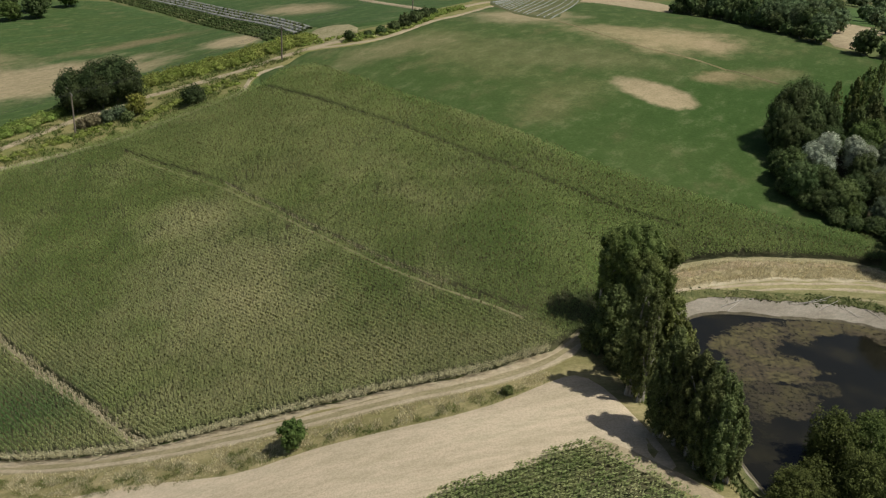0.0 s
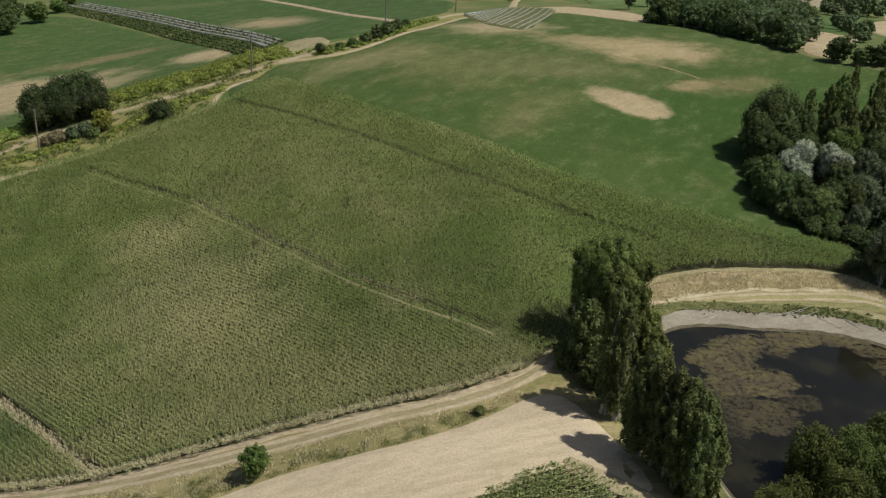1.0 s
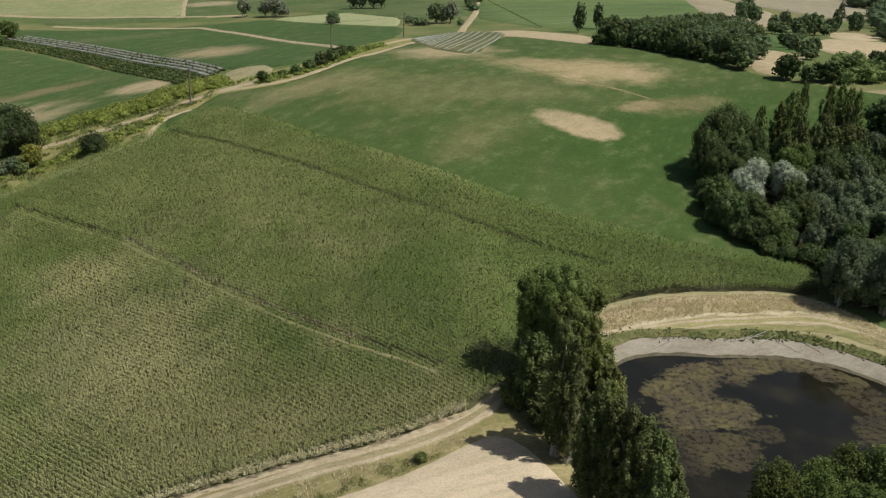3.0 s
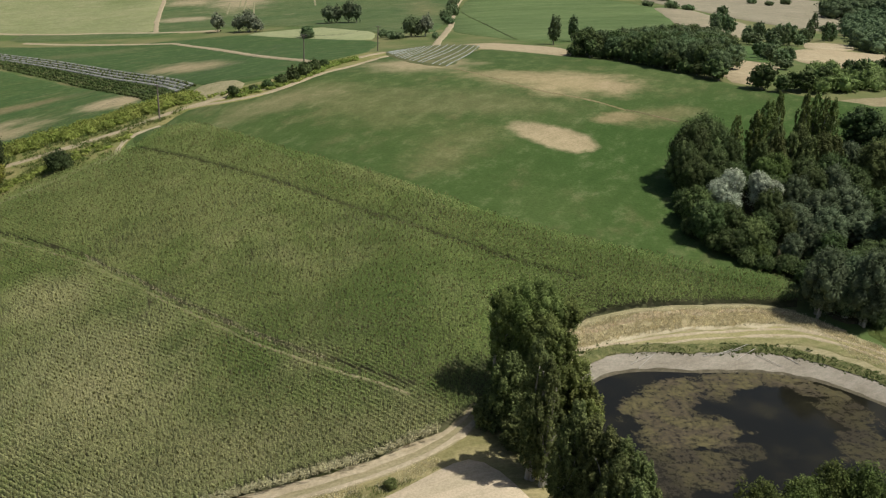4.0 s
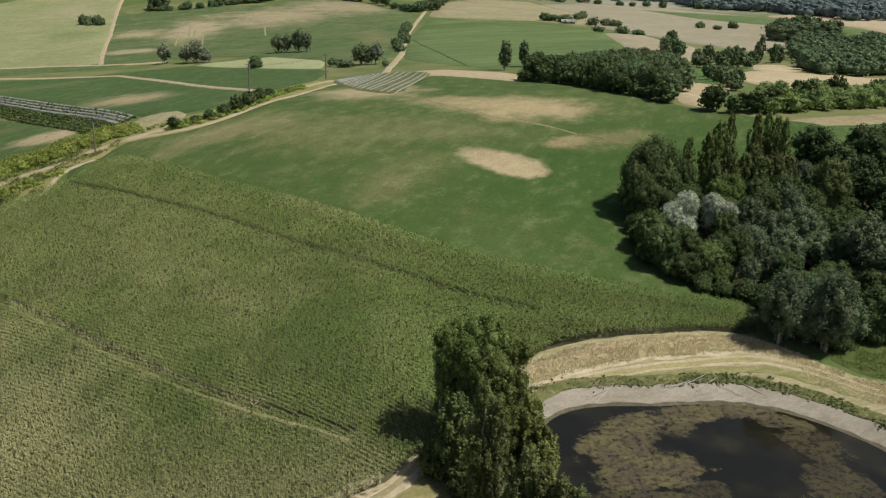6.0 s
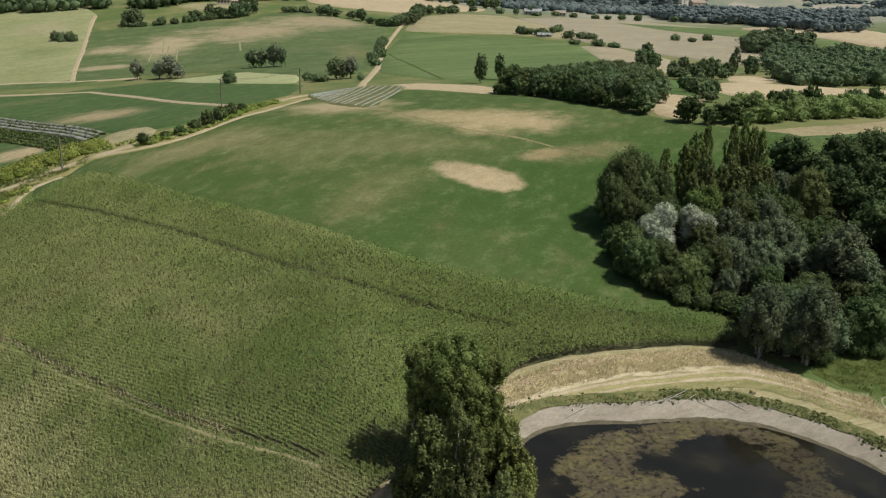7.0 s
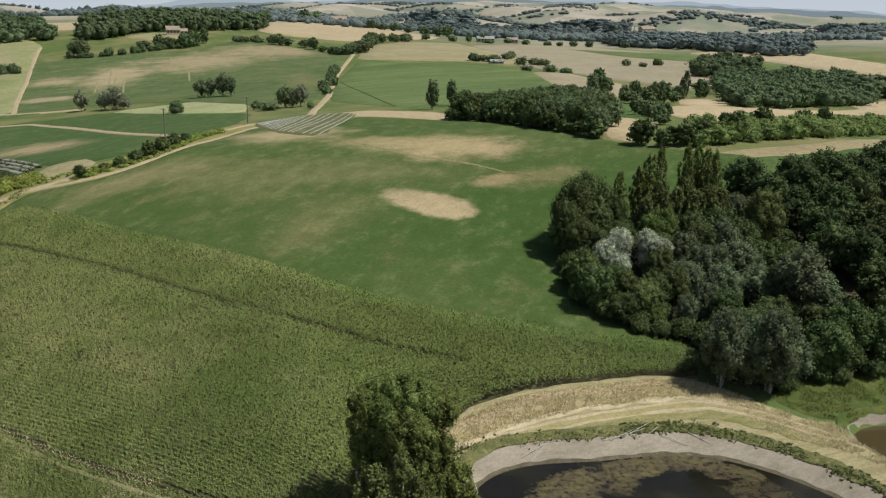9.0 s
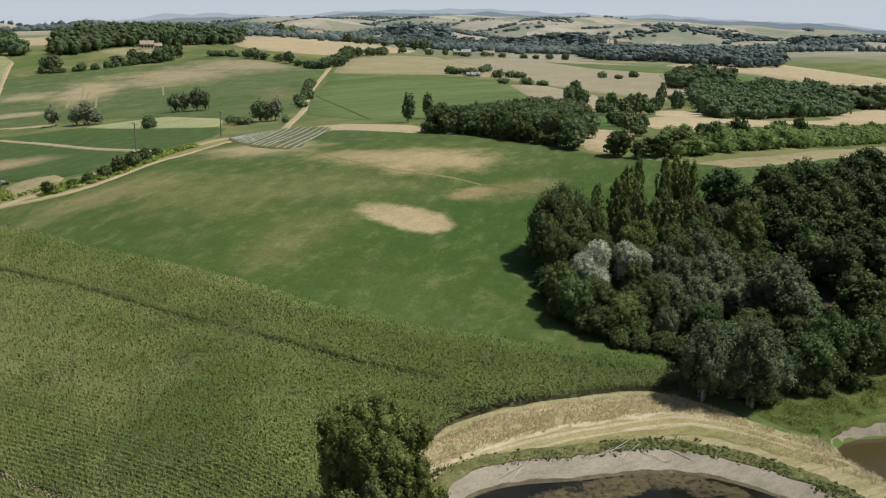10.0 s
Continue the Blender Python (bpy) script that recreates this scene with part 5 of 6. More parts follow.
WOODLABEL = {"dark": ("wood", "tall dark green tree at the wood's edge above the crop"), "wood": ("wood", "dense dark green deciduous tree in the wood"), "grey": ("grey", "grey-green broadleaf tree in the dense wood"), "fresh": ("fresh", "fresh green broadleaf tree in the wood"), "olive": ("olive", "olive-brown rounded tree at the wood's edge"), "willowy": ("grey", "large grey-green willow leaning towards the pond bank"), "skirt": ("wood", "low dark bush under the edge of the wood"), "edge": ("wood", "dark tree at the wood's edge beside the wet meadow")}
for kind, places in WOOD.items():
    leaf, words = WOODLABEL[kind]
    for x, y, h, r in places:
        plant("wood_tree", x, y, h, r * 1.05, leaf, "bush" if h < 3.5 else "tall" if kind == "dark" else "round", 0.22, 0.7, 4, words, "tree", "trees of the pond wood", 1.5, 3 if kind == "willowy" else 1)
for x, y, h, r in ((55.5, 129.4, 6.6, 1.8), (57.6, 129.8, 8.0, 1.8), (56.2, 126.6, 6.0, 1.7), (61.3, 129.4, 7.8, 1.7), (63.6, 129.2, 6.6, 1.4)):
    plant("silver_poplar", x, y, h, r, "silver", "head", 0.19, 0.95, 5, "silver-white poplar standing out of the dark wood", "tree", "silver poplars", 1.5)
for x, y, h, r in ((63.4, 145, 10.5, 0.95), (67.3, 146.6, 10.2, 1.25), (69.3, 147.4, 12.0, 1.3), (71.3, 148.1, 12.7, 1.0), (75.4, 147.5, 12.9, 1.1), (77.6, 148.2, 12.8, 1.0), (78.6, 147, 12.5, 1.0), (79.9, 146.8, 11.8, 0.95), (65.6, 139.8, 8.3, 1.4), (68.5, 140.5, 8.8, 1.3), (71.5, 142, 8.6, 1.4), (73.7, 140.8, 8.4, 1.5), (76.3, 141.3, 8.6, 1.6), (78.1, 141.1, 8.2, 1.4), (74, 144.4, 9.0, 1.3), (69.8, 144, 9.0, 1.3)):
    plant("lombardy_poplar", x, y, h, r * 1.22, "poplar" if h < 9.5 else "sunny", "pillar", 0.2, 1.0, 3, "slim upright poplar rising out of the wood", "tree", "upright poplars")
wr = np.random.default_rng(21)
grid = [(gx + wr.uniform(-2, 2), gy + wr.uniform(-2, 2)) for gx in range(84, 150, 6) for gy in range(106, 166, 6)]
for x, y in grid:
    if x < 87 or y < 104 + 0.1 * (x - 84) or y > 155.5 + 0.15 * (x - 92) or (x < 89 and y < 116):
        continue
    plant("wood_tree", x, y, wr.uniform(6.8, 8.8), wr.uniform(3.4, 4.4), "oak" if wr.random() < 0.75 else "wood", "round", 0.36, 0.7, 4, "dark green tree of the closed valley wood", "tree", "trees of the valley wood")

# ---- hedges, vines and rows ----
def hedge_lobes(pts, width, tall, rng, gap=1.1, lines=2):
    out = []
    for q in curve(pts, gap, False):
        for k in range(lines):
            x, y = q[0] + rng.uniform(-0.5, 0.5) * width, q[1] + rng.uniform(-0.5, 0.5) * width
            h = tall * rng.uniform(0.55, 1.05)
            w = max(0.5, width * rng.uniform(0.22, 0.36))
            out.append((x, y, height(x, y) + h * 0.4, w, w, h * 0.6))
    return out


def hedge(name, pts, width, tall, leaf, size, label, cover=0.8, gap=1.1, lines=2, category="hedge", group="", seed=1):
    rng = np.random.default_rng(seed + int(abs(pts[0][0]) * 10))
    me = leaf_mass(name, hedge_lobes(pts, width, tall, rng, gap, lines), size, cover, LEAF[leaf], rng)
    return thing(name, me, label, category, group, "stuff" if name == "weed_strip" else "")


hedge("bramble_hedge", [(-108, 146), (-99, 156), (-91, 167.5), (-83.5, 177), (-76, 185.5)], 4.2, 1.7, "hedge", 0.34, "yellow-green bramble hedge along the lane", gap=0.75, lines=5)
hedge("bramble_hedge", [(-69.5, 190), (-66, 192.5), (-58, 194.5), (-50, 197.5), (-43, 202), (-37, 206.5)], 6.6, 1.9, "hedge", 0.34, "thick yellow-green bramble hedge along the lane", gap=0.75, lines=5)
hedge("weed_strip", [(-100, 146), (-86, 155), (-76, 162.5), (-69, 166.2)], 3.0, 0.8, "hedge", 0.35, "low green weeds between lane and maize", gap=0.9, cover=0.6)
hedge("weed_strip", [(-61, 168), (-55, 175.5), (-49, 180), (-44.5, 183)], 4.2, 0.8, "hedge", 0.35, "low green weeds between lane and maize", gap=0.9, cover=0.6)
hedge("weed_strip", [(-34, 202), (-28, 204.5), (-21, 206.8)], 2.2, 0.9, "hedge", 0.35, "low bushes on the lane's far side", gap=0.9, cover=0.6)
hedge("weed_strip", [(-24.4, 200.8), (-17.6, 204.8), (-12.6, 210), (-8.4, 219.5), (-5, 229), (0, 240)], 3.0, 1.1, "hedge", 0.32, "rough green growth along the lane", gap=0.8, lines=3, cover=0.7)
# vineyard rows, dark in front and netted behind
V_LOW = np.array([(-150, 355), (-120, 324), (-93, 292), (-68, 254), (-46, 215)], float)
V_MID = np.array([(-147, 362), (-116, 332), (-88, 299), (-61, 258), (-40, 217)], float)
V_TOP = np.array([(-141, 369), (-110, 340), (-82, 306), (-57, 268), (-37, 225)], float)
for k in range(5):
    hedge("vine_hedge", [tuple(q) for q in V_LOW + (V_MID - V_LOW) * k / 4.5], 0.7, 1.0, "vine", 0.4, "dark green trained vine row", 0.7, 1.3, 1, "vines", "rows of the vineyard", k)
mat_net = land("pale_net", (0.22, 0.23, 0.20), (0.36, 0.36, 0.34), 3, 1.2, (0.11, 0.14, 0.07), thin=0.9)


def tunnel(name, pts, width, tall, mat, label, group):
    """A low tunnel of pale cover over a crop row."""
    line = curve(pts, 2.5, False)
    along = np.gradient(line, axis=0)
    along /= np.linalg.norm(along, axis=1)[:, None]
    verts, faces, prof = [], [], [(-0.5, 0.0), (-0.42, 0.6), (-0.2, 0.95), (0.2, 0.95), (0.42, 0.6), (0.5, 0.0)]
    for i, c in enumerate(line):
        sag = 1 - 0.25 * abs(noise.noise(Vector((c[0] / 3, c[1] / 3, 2))))
        for s, z in prof:
            x, y = c + np.array((-along[i][1], along[i][0])) * s * width
            verts.append((x, y, height(x, y) + 0.2 + z * tall * sag))
    for i in range(len(line) - 1):
        for k in range(5):
            a = i * 6 + k
            faces.append((a, a + 1, a + 7, a + 6))
    return thing(name, mesh_from(name, verts, faces, mat), label, "row cover", group)


for k in range(4):
    line = V_MID + (V_TOP - V_MID) * (k + 0.6) / 4
    tunnel("crop_net", [tuple(q) for q in line], 1.25, 0.3, mat_net, "pale grey net over a crop row", "netted rows")
    if k in (0, 1, 2):
        hedge("vine_hedge", [tuple(q) for q in line + 0.9], 0.8, 0.9, "vine", 0.5, "low green vine row between the nets", 0.5, 3.4, 1, "vines", "rows of the vineyard", k + 9)
# short white rows by the lane
mat_white = land("white_cover", (0.26, 0.29, 0.27), (0.42, 0.44, 0.43), 1.5, 0.8, (0.13, 0.16, 0.08), thin=1.0)
far_field("nursery_plot", [(7.5, 257), (12, 266), (21, 278), (30, 280.5), (38, 275), (30, 247), (23.5, 217.5), (16, 224), (11, 237)], (0.11, 0.13, 0.055), (0.18, 0.17, 0.085), (0.08, 0.10, 0.04), 0.45, 8, 5, "nursery plot with grassy strips between rows")
FOOT, HEAD = curve([(9, 256), (12, 238), (17, 226), (22.5, 219.5)], 1.0, False), curve([(13, 263.5), (21, 275.5), (29.5, 278), (36.5, 274)], 1.0, False)
for k in range(17):
    p, q = FOOT[int(k / 16 * (len(FOOT) - 1))], HEAD[int(k / 16 * (len(HEAD) - 1))]
    bow = np.array((0.8, -1.6)) * k / 16
    tunnel("crop_cover", [tuple(p), tuple((p + q) / 2 + bow), tuple(q)], 0.24, 0.22, mat_white, "white plastic cover over a nursery row", "nursery rows")

# ---- far trees ----
FARL = "dark green tree among the far fields"


def far_tree(x, y, h, r, leaf="far", shape="round", label=FARL, group="trees among the fields", name="field_tree", variants=5):
    return plant(name, x, y, h, r, leaf, shape, 0.6 if y < 420 else 0.95, 0.75, variants, label, "tree", group, 0.8)


def tree_line(pts, gap, h, r, seed, leaf="far", shape="bush", label="bushy tree of a field hedge", group="hedge trees", skip=0.1, name="hedge_tree", spread=0.6):
    rg = np.random.default_rng(seed)
    for q in curve(pts, gap, False):
        if rg.random() < skip:
            continue
        k = rg.uniform(0.6, 1.25)
        far_tree(q[0] + rg.uniform(-1, 1) * r * spread, q[1] + rg.uniform(-1, 1) * r * spread, h * k, r * rg.uniform(0.75, 1.2), leaf, shape, label, group, name)


for x, y, h, r in ((60.2, 281, 9.6, 2.1), (68.1, 291, 8.6, 2.0)):
    far_tree(x, y, h, r, "far", "tall", "slim lone tree beside the sown field", "twin field trees", "lone_tree")
for x, y, h, r, lf in ((-60.5, 396, 10.4, 3.4, "willow"), (-51, 391, 8.4, 3.4, "willow"), (-46.5, 388, 10.8, 4.4, "willow"), (-43, 386, 6.4, 3.2, "willow"), (18.1, 318, 8.6, 4.0, "far"), (23, 317, 9.4, 2.9, "willow"), (20.4, 316, 6.0, 2.4, "grey")):
    far_tree(x, y, h, r, lf, "bush", "grey-green willow between the fields", "field willows", "willow_tree")
for x, y, h, r in ((-19.2, 343, 5.0, 3.0), (-18.6, 338, 2.6, 2.6), (8.4, 319, 3.4, 2.1), (11.2, 312, 2.8, 2.6), (14, 311, 2.4, 2.0), (25.4, 305, 2.8, 1.5)):
    far_tree(x, y, h, r, "far", "round" if h > 5 else "bush", "green bushy tree near the pale field", "trees by the pale field", "field_bush")
for x, y, h, r in ((-14.2, 402, 10.4, 3.6), (-10.5, 401, 9.6, 3.2), (-5.6, 400, 12.2, 3.8), (-2.2, 398, 11.0, 3.2)):
    far_tree(x, y, h, r, "grey", "bush", "bushy green tree behind the pale field", "trees by the pale field", "field_tree")
# oval wood on the rise
rg = np.random.default_rng(8)
oval = np.array([(58.5, 243), (68, 231.5), (75, 210.5), (80.5, 197), (86, 203), (94, 228), (101, 246), (112, 292), (104, 296), (84, 272), (66, 254)], float)
gx, gy = np.meshgrid(np.arange(56, 116, 3.7), np.arange(194, 300, 5.2))
gx, gy = gx.ravel() + rg.uniform(-1.4, 1.4, gx.size), gy.ravel() + rg.uniform(-2, 2, gx.size)
for x, y in zip(gx, gy):
    if inside(oval, np.array([x]), np.array([y]))[0]:
        plant("grove_tree", x, y, rg.uniform(6.0, 7.5), rg.uniform(2.6, 3.3), "far" if rg.random() < 0.6 else "wood", "round", 0.36, 0.75, 4, "dense dark green tree of the oval grove", "tree", "trees of the grove")
tree_line([(58.0, 242), (67.6, 230.5), (74.6, 209.5), (80, 196.2)], 2.6, 5.0, 2.3, 31, "wood", "bush", "low dark green edge tree of the grove", "edge of the grove", 0.0, "grove_edge_tree", 0.2)
for x, y, h, r in ((118, 300, 8.6, 2.4), (113, 303, 5.5, 2.6), (106, 300, 5.2, 2.6)):
    far_tree(x, y, h, r, "far", "round")
# the tree belt behind the pond wood
tree_line([(84, 188), (88, 185.5), (93, 184), (98, 186)], 2.6, 5.6, 2.6, 40, "wood", "round", "dark green tree of the valley belt", "valley belt", 0.0, "belt_tree")
tree_line([(100, 190), (118, 197), (138, 210), (160, 228), (190, 250), (230, 270)], 9.0, 5.2, 2.4, 42, "wood", "round", "dark green tree of the valley belt", "valley belt", 0.35, "belt_tree")
tree_line([(103, 212), (108, 238), (118, 262), (131, 285)], 8.0, 4.2, 2.2, 43, "far", "round", "dark green tree between the fields", "valley belt", 0.0, "belt_tree")
tree_line([(133, 306), (139, 305), (146, 310), (152, 313), (146, 322), (138, 318)], 7.5, 6.4, 2.9, 44, "far", "round", "tall dark green tree between the fields", "valley belt", 0.0, "belt_tree", 0.8)
tree_line([(143, 352), (146, 374)], 9.0, 7.0, 3.0, 45, "far", "round", "dark green tree between the fields", "valley belt", 0.0, "belt_tree")
for x, y, h, r in ((109.5, 228, 6.0, 2.0), (112.5, 233, 4.6, 1.9), (115, 208, 4.6, 1.9), (121, 210.5, 5.2, 1.8), (124, 212, 4.8, 2.0), (130, 214, 3.9, 1.7), (147, 227, 6.0, 2.5), (151, 230, 5.6, 2.2), (158, 234, 5.2, 2.2), (163, 230, 5.4, 2.0), (169, 231, 5.6, 2.4)):
    far_tree(x, y, h * 0.78, r * 0.88, "far", "round", "dark green tree standing over the fresh belt", "valley belt", "belt_tree")
for x, y, h, r in ((167, 334, 9, 1.6), (171, 340, 11, 1.6), (176, 339, 8, 1.5), (181, 345, 7, 2.6), (163, 330, 5, 2.6)):
    far_tree(x, y, h, r, "far", "column", "slim upright poplar between the fields", "upright field poplars", "field_poplar")
# hedges of the far fields
tree_line([(155, 497), (165, 488), (178, 478), (190, 445), (206, 396), (222, 380)], 13, 4.2, 3.6, 51, skip=0.35)
tree_line([(138, 560), (152, 556), (162, 542), (176, 540)], 7, 5.4, 4.6, 52, skip=0.2)
tree_line([(176, 620), (170, 590), (160, 560)], 8, 4.4, 3.6, 53)
tree_line([(66, 585), (76, 612), (84, 650), (92, 690)], 7, 7.0, 5.0, 54, shape="round", skip=0.0)
tree_line([(93, 690), (108, 700), (124, 716)], 6, 7.0, 4.4, 55, shape="round", skip=0.0)
tree_line([(34, 372), (39, 412), (43, 452), (49, 500)], 7, 4.6, 2.6, 56, skip=0.05, label="bushy tree along the climbing lane", group="lane hedge")
tree_line([(-8, 661), (4, 660), (16, 656)], 6, 5.0, 4.6, 57, skip=0.0)
tree_line([(24, 646), (36, 632), (48, 604), (60, 588)], 13, 7.0, 5.0, 58, shape="round", skip=0.1)
tree_line([(-102, 601), (-94, 600), (-86, 601), (-76, 606), (-65, 613), (-55, 620), (-44, 630), (-34, 640)], 3.4, 4.6, 3.2, 59, skip=0.0)
tree_line([(-62, 634), (-52, 631), (-44, 630), (-38, 632)], 5, 8.0, 5.0, 60, shape="round", skip=0.0)
tree_line([(-36, 642), (-30, 652)], 7, 10.5, 5.0, 69, shape="round", skip=0.0)
tree_line([(-103, 606), (-97, 606)], 5, 9.0, 5.4, 61, shape="round", skip=0.0)
tree_line([(-134, 556), (-128, 552), (-122, 552)], 5, 6.0, 3.2, 62, skip=0.0)
tree_line([(205, 800), (230, 806), (262, 800), (300, 790), (340, 778)], 12, 6.0, 4.6, 63, skip=0.25)
tree_line([(100, 735), (130, 760), (170, 775), (205, 790)], 16, 5.0, 4.6, 64, skip=0.25)
tree_line([(232, 560), (246, 548), (262, 560)], 10, 5.0, 3.6, 65, skip=0.1)
tree_line([(120, 905), (150, 870), (180, 850)], 12, 9.0, 6.0, 66, shape="round", skip=0.1)
tree_line([(8, 905), (40, 945), (70, 985)], 14, 12.0, 6.5, 67, shape="round", skip=0.25)
tree_line([(300, 470), (340, 430), (380, 400), (330, 380), (300, 400)], 8, 6.0, 4.6, 68, shape="round", skip=0.2)


def canopy(name, poly, gap, h, r, leaf, size, label, seed, cover=0.4, category="woodland"):
    """A closed wood too far off to count its trees."""
    rg = np.random.default_rng(seed)
    line = curve(poly, 10.0)
    lo, hi = line.min(0), line.max(0)
    gx, gy = np.meshgrid(np.arange(lo[0], hi[0], gap), np.arange(lo[1], hi[1], gap))
    gx, gy = gx.ravel() + rg.uniform(-0.4, 0.4, gx.size) * gap, gy.ravel() + rg.uniform(-0.4, 0.4, gx.size) * gap
    keep = inside(line, gx, gy)
    gx, gy = gx[keep], gy[keep]
    gz = terrain(gx, gy)
    lobes = []
    for x, y, z in zip(gx, gy, gz):
        hh = h * rg.uniform(0.65, 1.15)
        w = r * rg.uniform(0.8, 1.2)
        lobes.append((x, y, z + hh * 0.40, w * 1.1, w * 1.1, hh * 0.45))
        for k in range(3):
            a = rg.uniform(0, 6.28)
            lobes.append((x + math.cos(a) * w * 0.55, y + math.sin(a) * w * 0.55, z + hh * rg.uniform(0.55, 0.85), w * 0.55, w * 0.55, hh * 0.17))
    me = leaf_mass(name, lobes, size * 0.85, cover * 1.15, LEAF[leaf], rg, 0.82)
    return thing(name, me, label, category, kind="stuff")


canopy("hill_wood", [(-114, 688), (-101, 676), (-88, 690), (-70, 722), (-50, 728), (-34, 722), (-25, 735), (6, 752), (14, 800), (-20, 850), (-80, 850), (-120, 790)], 6.5, 11, 4.2, "deep", 1.3, "dark closed wood on the hilltop", 71, 0.22)
canopy("hill_wood", [(-300, 690), (-200, 668), (-150, 676), (-130, 688), (-146, 745), (-190, 790), (-290, 800)], 8, 11, 4.6, "deep", 1.5, "dark wood behind the light meadow", 72)
canopy("valley_wood", [(186, 336), (170, 305), (180, 298), (196, 301), (226, 314), (256, 340), (296, 410), (302, 442), (285, 462), (258, 462), (228, 424)], 5.0, 7.0, 3.2, "deep", 0.95, "dark closed wood down the valley", 73)
canopy("valley_wood", [(262, 360), (300, 372), (360, 420), (470, 520), (560, 600), (620, 560), (520, 400), (380, 330), (300, 335)], 9, 9.5, 6.2, "deep", 1.7, "dark closed wood down the valley", 74, 0.3)


canopy("valley_wood", [(243, 469), (266, 462), (300, 510), (322, 552), (293, 560)], 7, 9.5, 4.6, "deep", 1.2, "dark closed copse between dry fields", 81)
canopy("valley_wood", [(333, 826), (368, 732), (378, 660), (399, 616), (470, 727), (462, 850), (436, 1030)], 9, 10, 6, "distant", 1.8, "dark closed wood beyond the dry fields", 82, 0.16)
canopy("valley_wood", [(180, 930), (300, 1080), (435, 1095), (463, 1145), (420, 1420), (270, 1390)], 12, 8, 7, "distant", 2.0, "wood in the far valley, blued by painted haze", 83, 0.1)
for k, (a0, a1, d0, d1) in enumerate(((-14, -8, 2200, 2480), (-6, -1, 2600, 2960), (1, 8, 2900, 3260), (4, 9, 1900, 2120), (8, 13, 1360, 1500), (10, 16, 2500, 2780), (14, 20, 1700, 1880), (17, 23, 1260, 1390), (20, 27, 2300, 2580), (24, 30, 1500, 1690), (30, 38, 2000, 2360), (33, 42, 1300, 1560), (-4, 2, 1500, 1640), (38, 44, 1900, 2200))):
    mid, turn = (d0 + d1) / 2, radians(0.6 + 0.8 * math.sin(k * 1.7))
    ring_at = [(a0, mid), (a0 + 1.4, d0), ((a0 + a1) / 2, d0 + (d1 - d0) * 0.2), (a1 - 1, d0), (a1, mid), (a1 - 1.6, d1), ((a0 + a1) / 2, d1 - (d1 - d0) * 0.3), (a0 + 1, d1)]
    canopy("ridge_wood", [(20 + d * math.sin(radians(a) + turn), 60 + d * math.cos(radians(a))) for a, d in ring_at], 26, 13, 17, "distant", 4.0, "wood on a far ridge, blued by painted haze", 90 + k, 0.08)

canopy("valley_belt", [(94, 184), (100, 183), (124, 190), (150, 207), (178, 229), (215, 250), (212, 262), (170, 241), (140, 217), (118, 203), (98, 196)], 3.0, 3.8, 2.0, "belt", 0.5, "continuous belt of fresh green bushes along the valley", 79, 0.6)


def far_woods(seed=77, count=430):
    """Copses, hedges and belts between the far fields."""
    rg = np.random.default_rng(seed)
    lobes = []

    def clump(x, y, h, r):
        z = height(x, y)
        lobes.append((x, y, z + h * 0.35, r * rg.uniform(1.0, 2.2), r, h * 0.65))

    for i in range(count):
        d = 880 + 3300 * rg.random() ** 1.35
        a = rg.uniform(-0.62, 1.0)
        x, y = 20 + d * math.sin(a), 60 + d * math.cos(a)
        turn = rg.normal(0.05, 0.35)
        length = rg.uniform(50, 330)
        wide = 10 if i % 3 else 45
        gap = 4.5 + d / 650
        for k in range(int(length / gap) * (1 if i % 3 else 2)):
            s, w = rg.uniform(-0.5, 0.5) * length, rg.normal(0, 0.5) * wide
            clump(x + s * math.cos(turn) - w * math.sin(turn), y + s * math.sin(turn) + w * math.cos(turn), rg.uniform(3.5, 8), rg.uniform(2.6, 5.4) * (0.7 + d / 5000))
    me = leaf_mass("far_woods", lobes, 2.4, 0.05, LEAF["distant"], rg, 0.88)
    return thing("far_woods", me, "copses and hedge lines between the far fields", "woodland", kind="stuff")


far_woods()

# ---- backdrop ----
def ring(name, radius, z0, top, mat, label, crest=0.0, seed=0.0):
    n, verts, faces = 900, [], []
    for i in range(n):
        a = i / n * 2 * math.pi
        x, y = 20 + radius * math.sin(a), 60 + radius * math.cos(a)
        z1 = top if top else float(skyline(x, y)) - seed
        z1 += crest * (noise.noise(Vector((math.sin(a) * 9, math.cos(a) * 9, seed))) + 0.5 * noise.noise(Vector((math.sin(a) * 31, math.cos(a) * 31, seed + 4))) + 0.22 * noise.noise(Vector((math.sin(a) * 90, math.cos(a) * 90, seed))))
        verts += [(x, y, z0), (x, y, z1)]
    for i in range(n):
        a, b = 2 * i, 2 * ((i + 1) % n)
        faces.append((a, b, b + 1, a + 1))
    return thing(name, mesh_from(name, verts, faces, mat, True), label, "backdrop", kind="structure")


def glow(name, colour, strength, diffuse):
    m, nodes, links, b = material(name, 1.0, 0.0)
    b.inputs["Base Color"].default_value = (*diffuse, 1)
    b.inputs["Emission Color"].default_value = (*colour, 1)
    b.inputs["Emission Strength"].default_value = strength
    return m


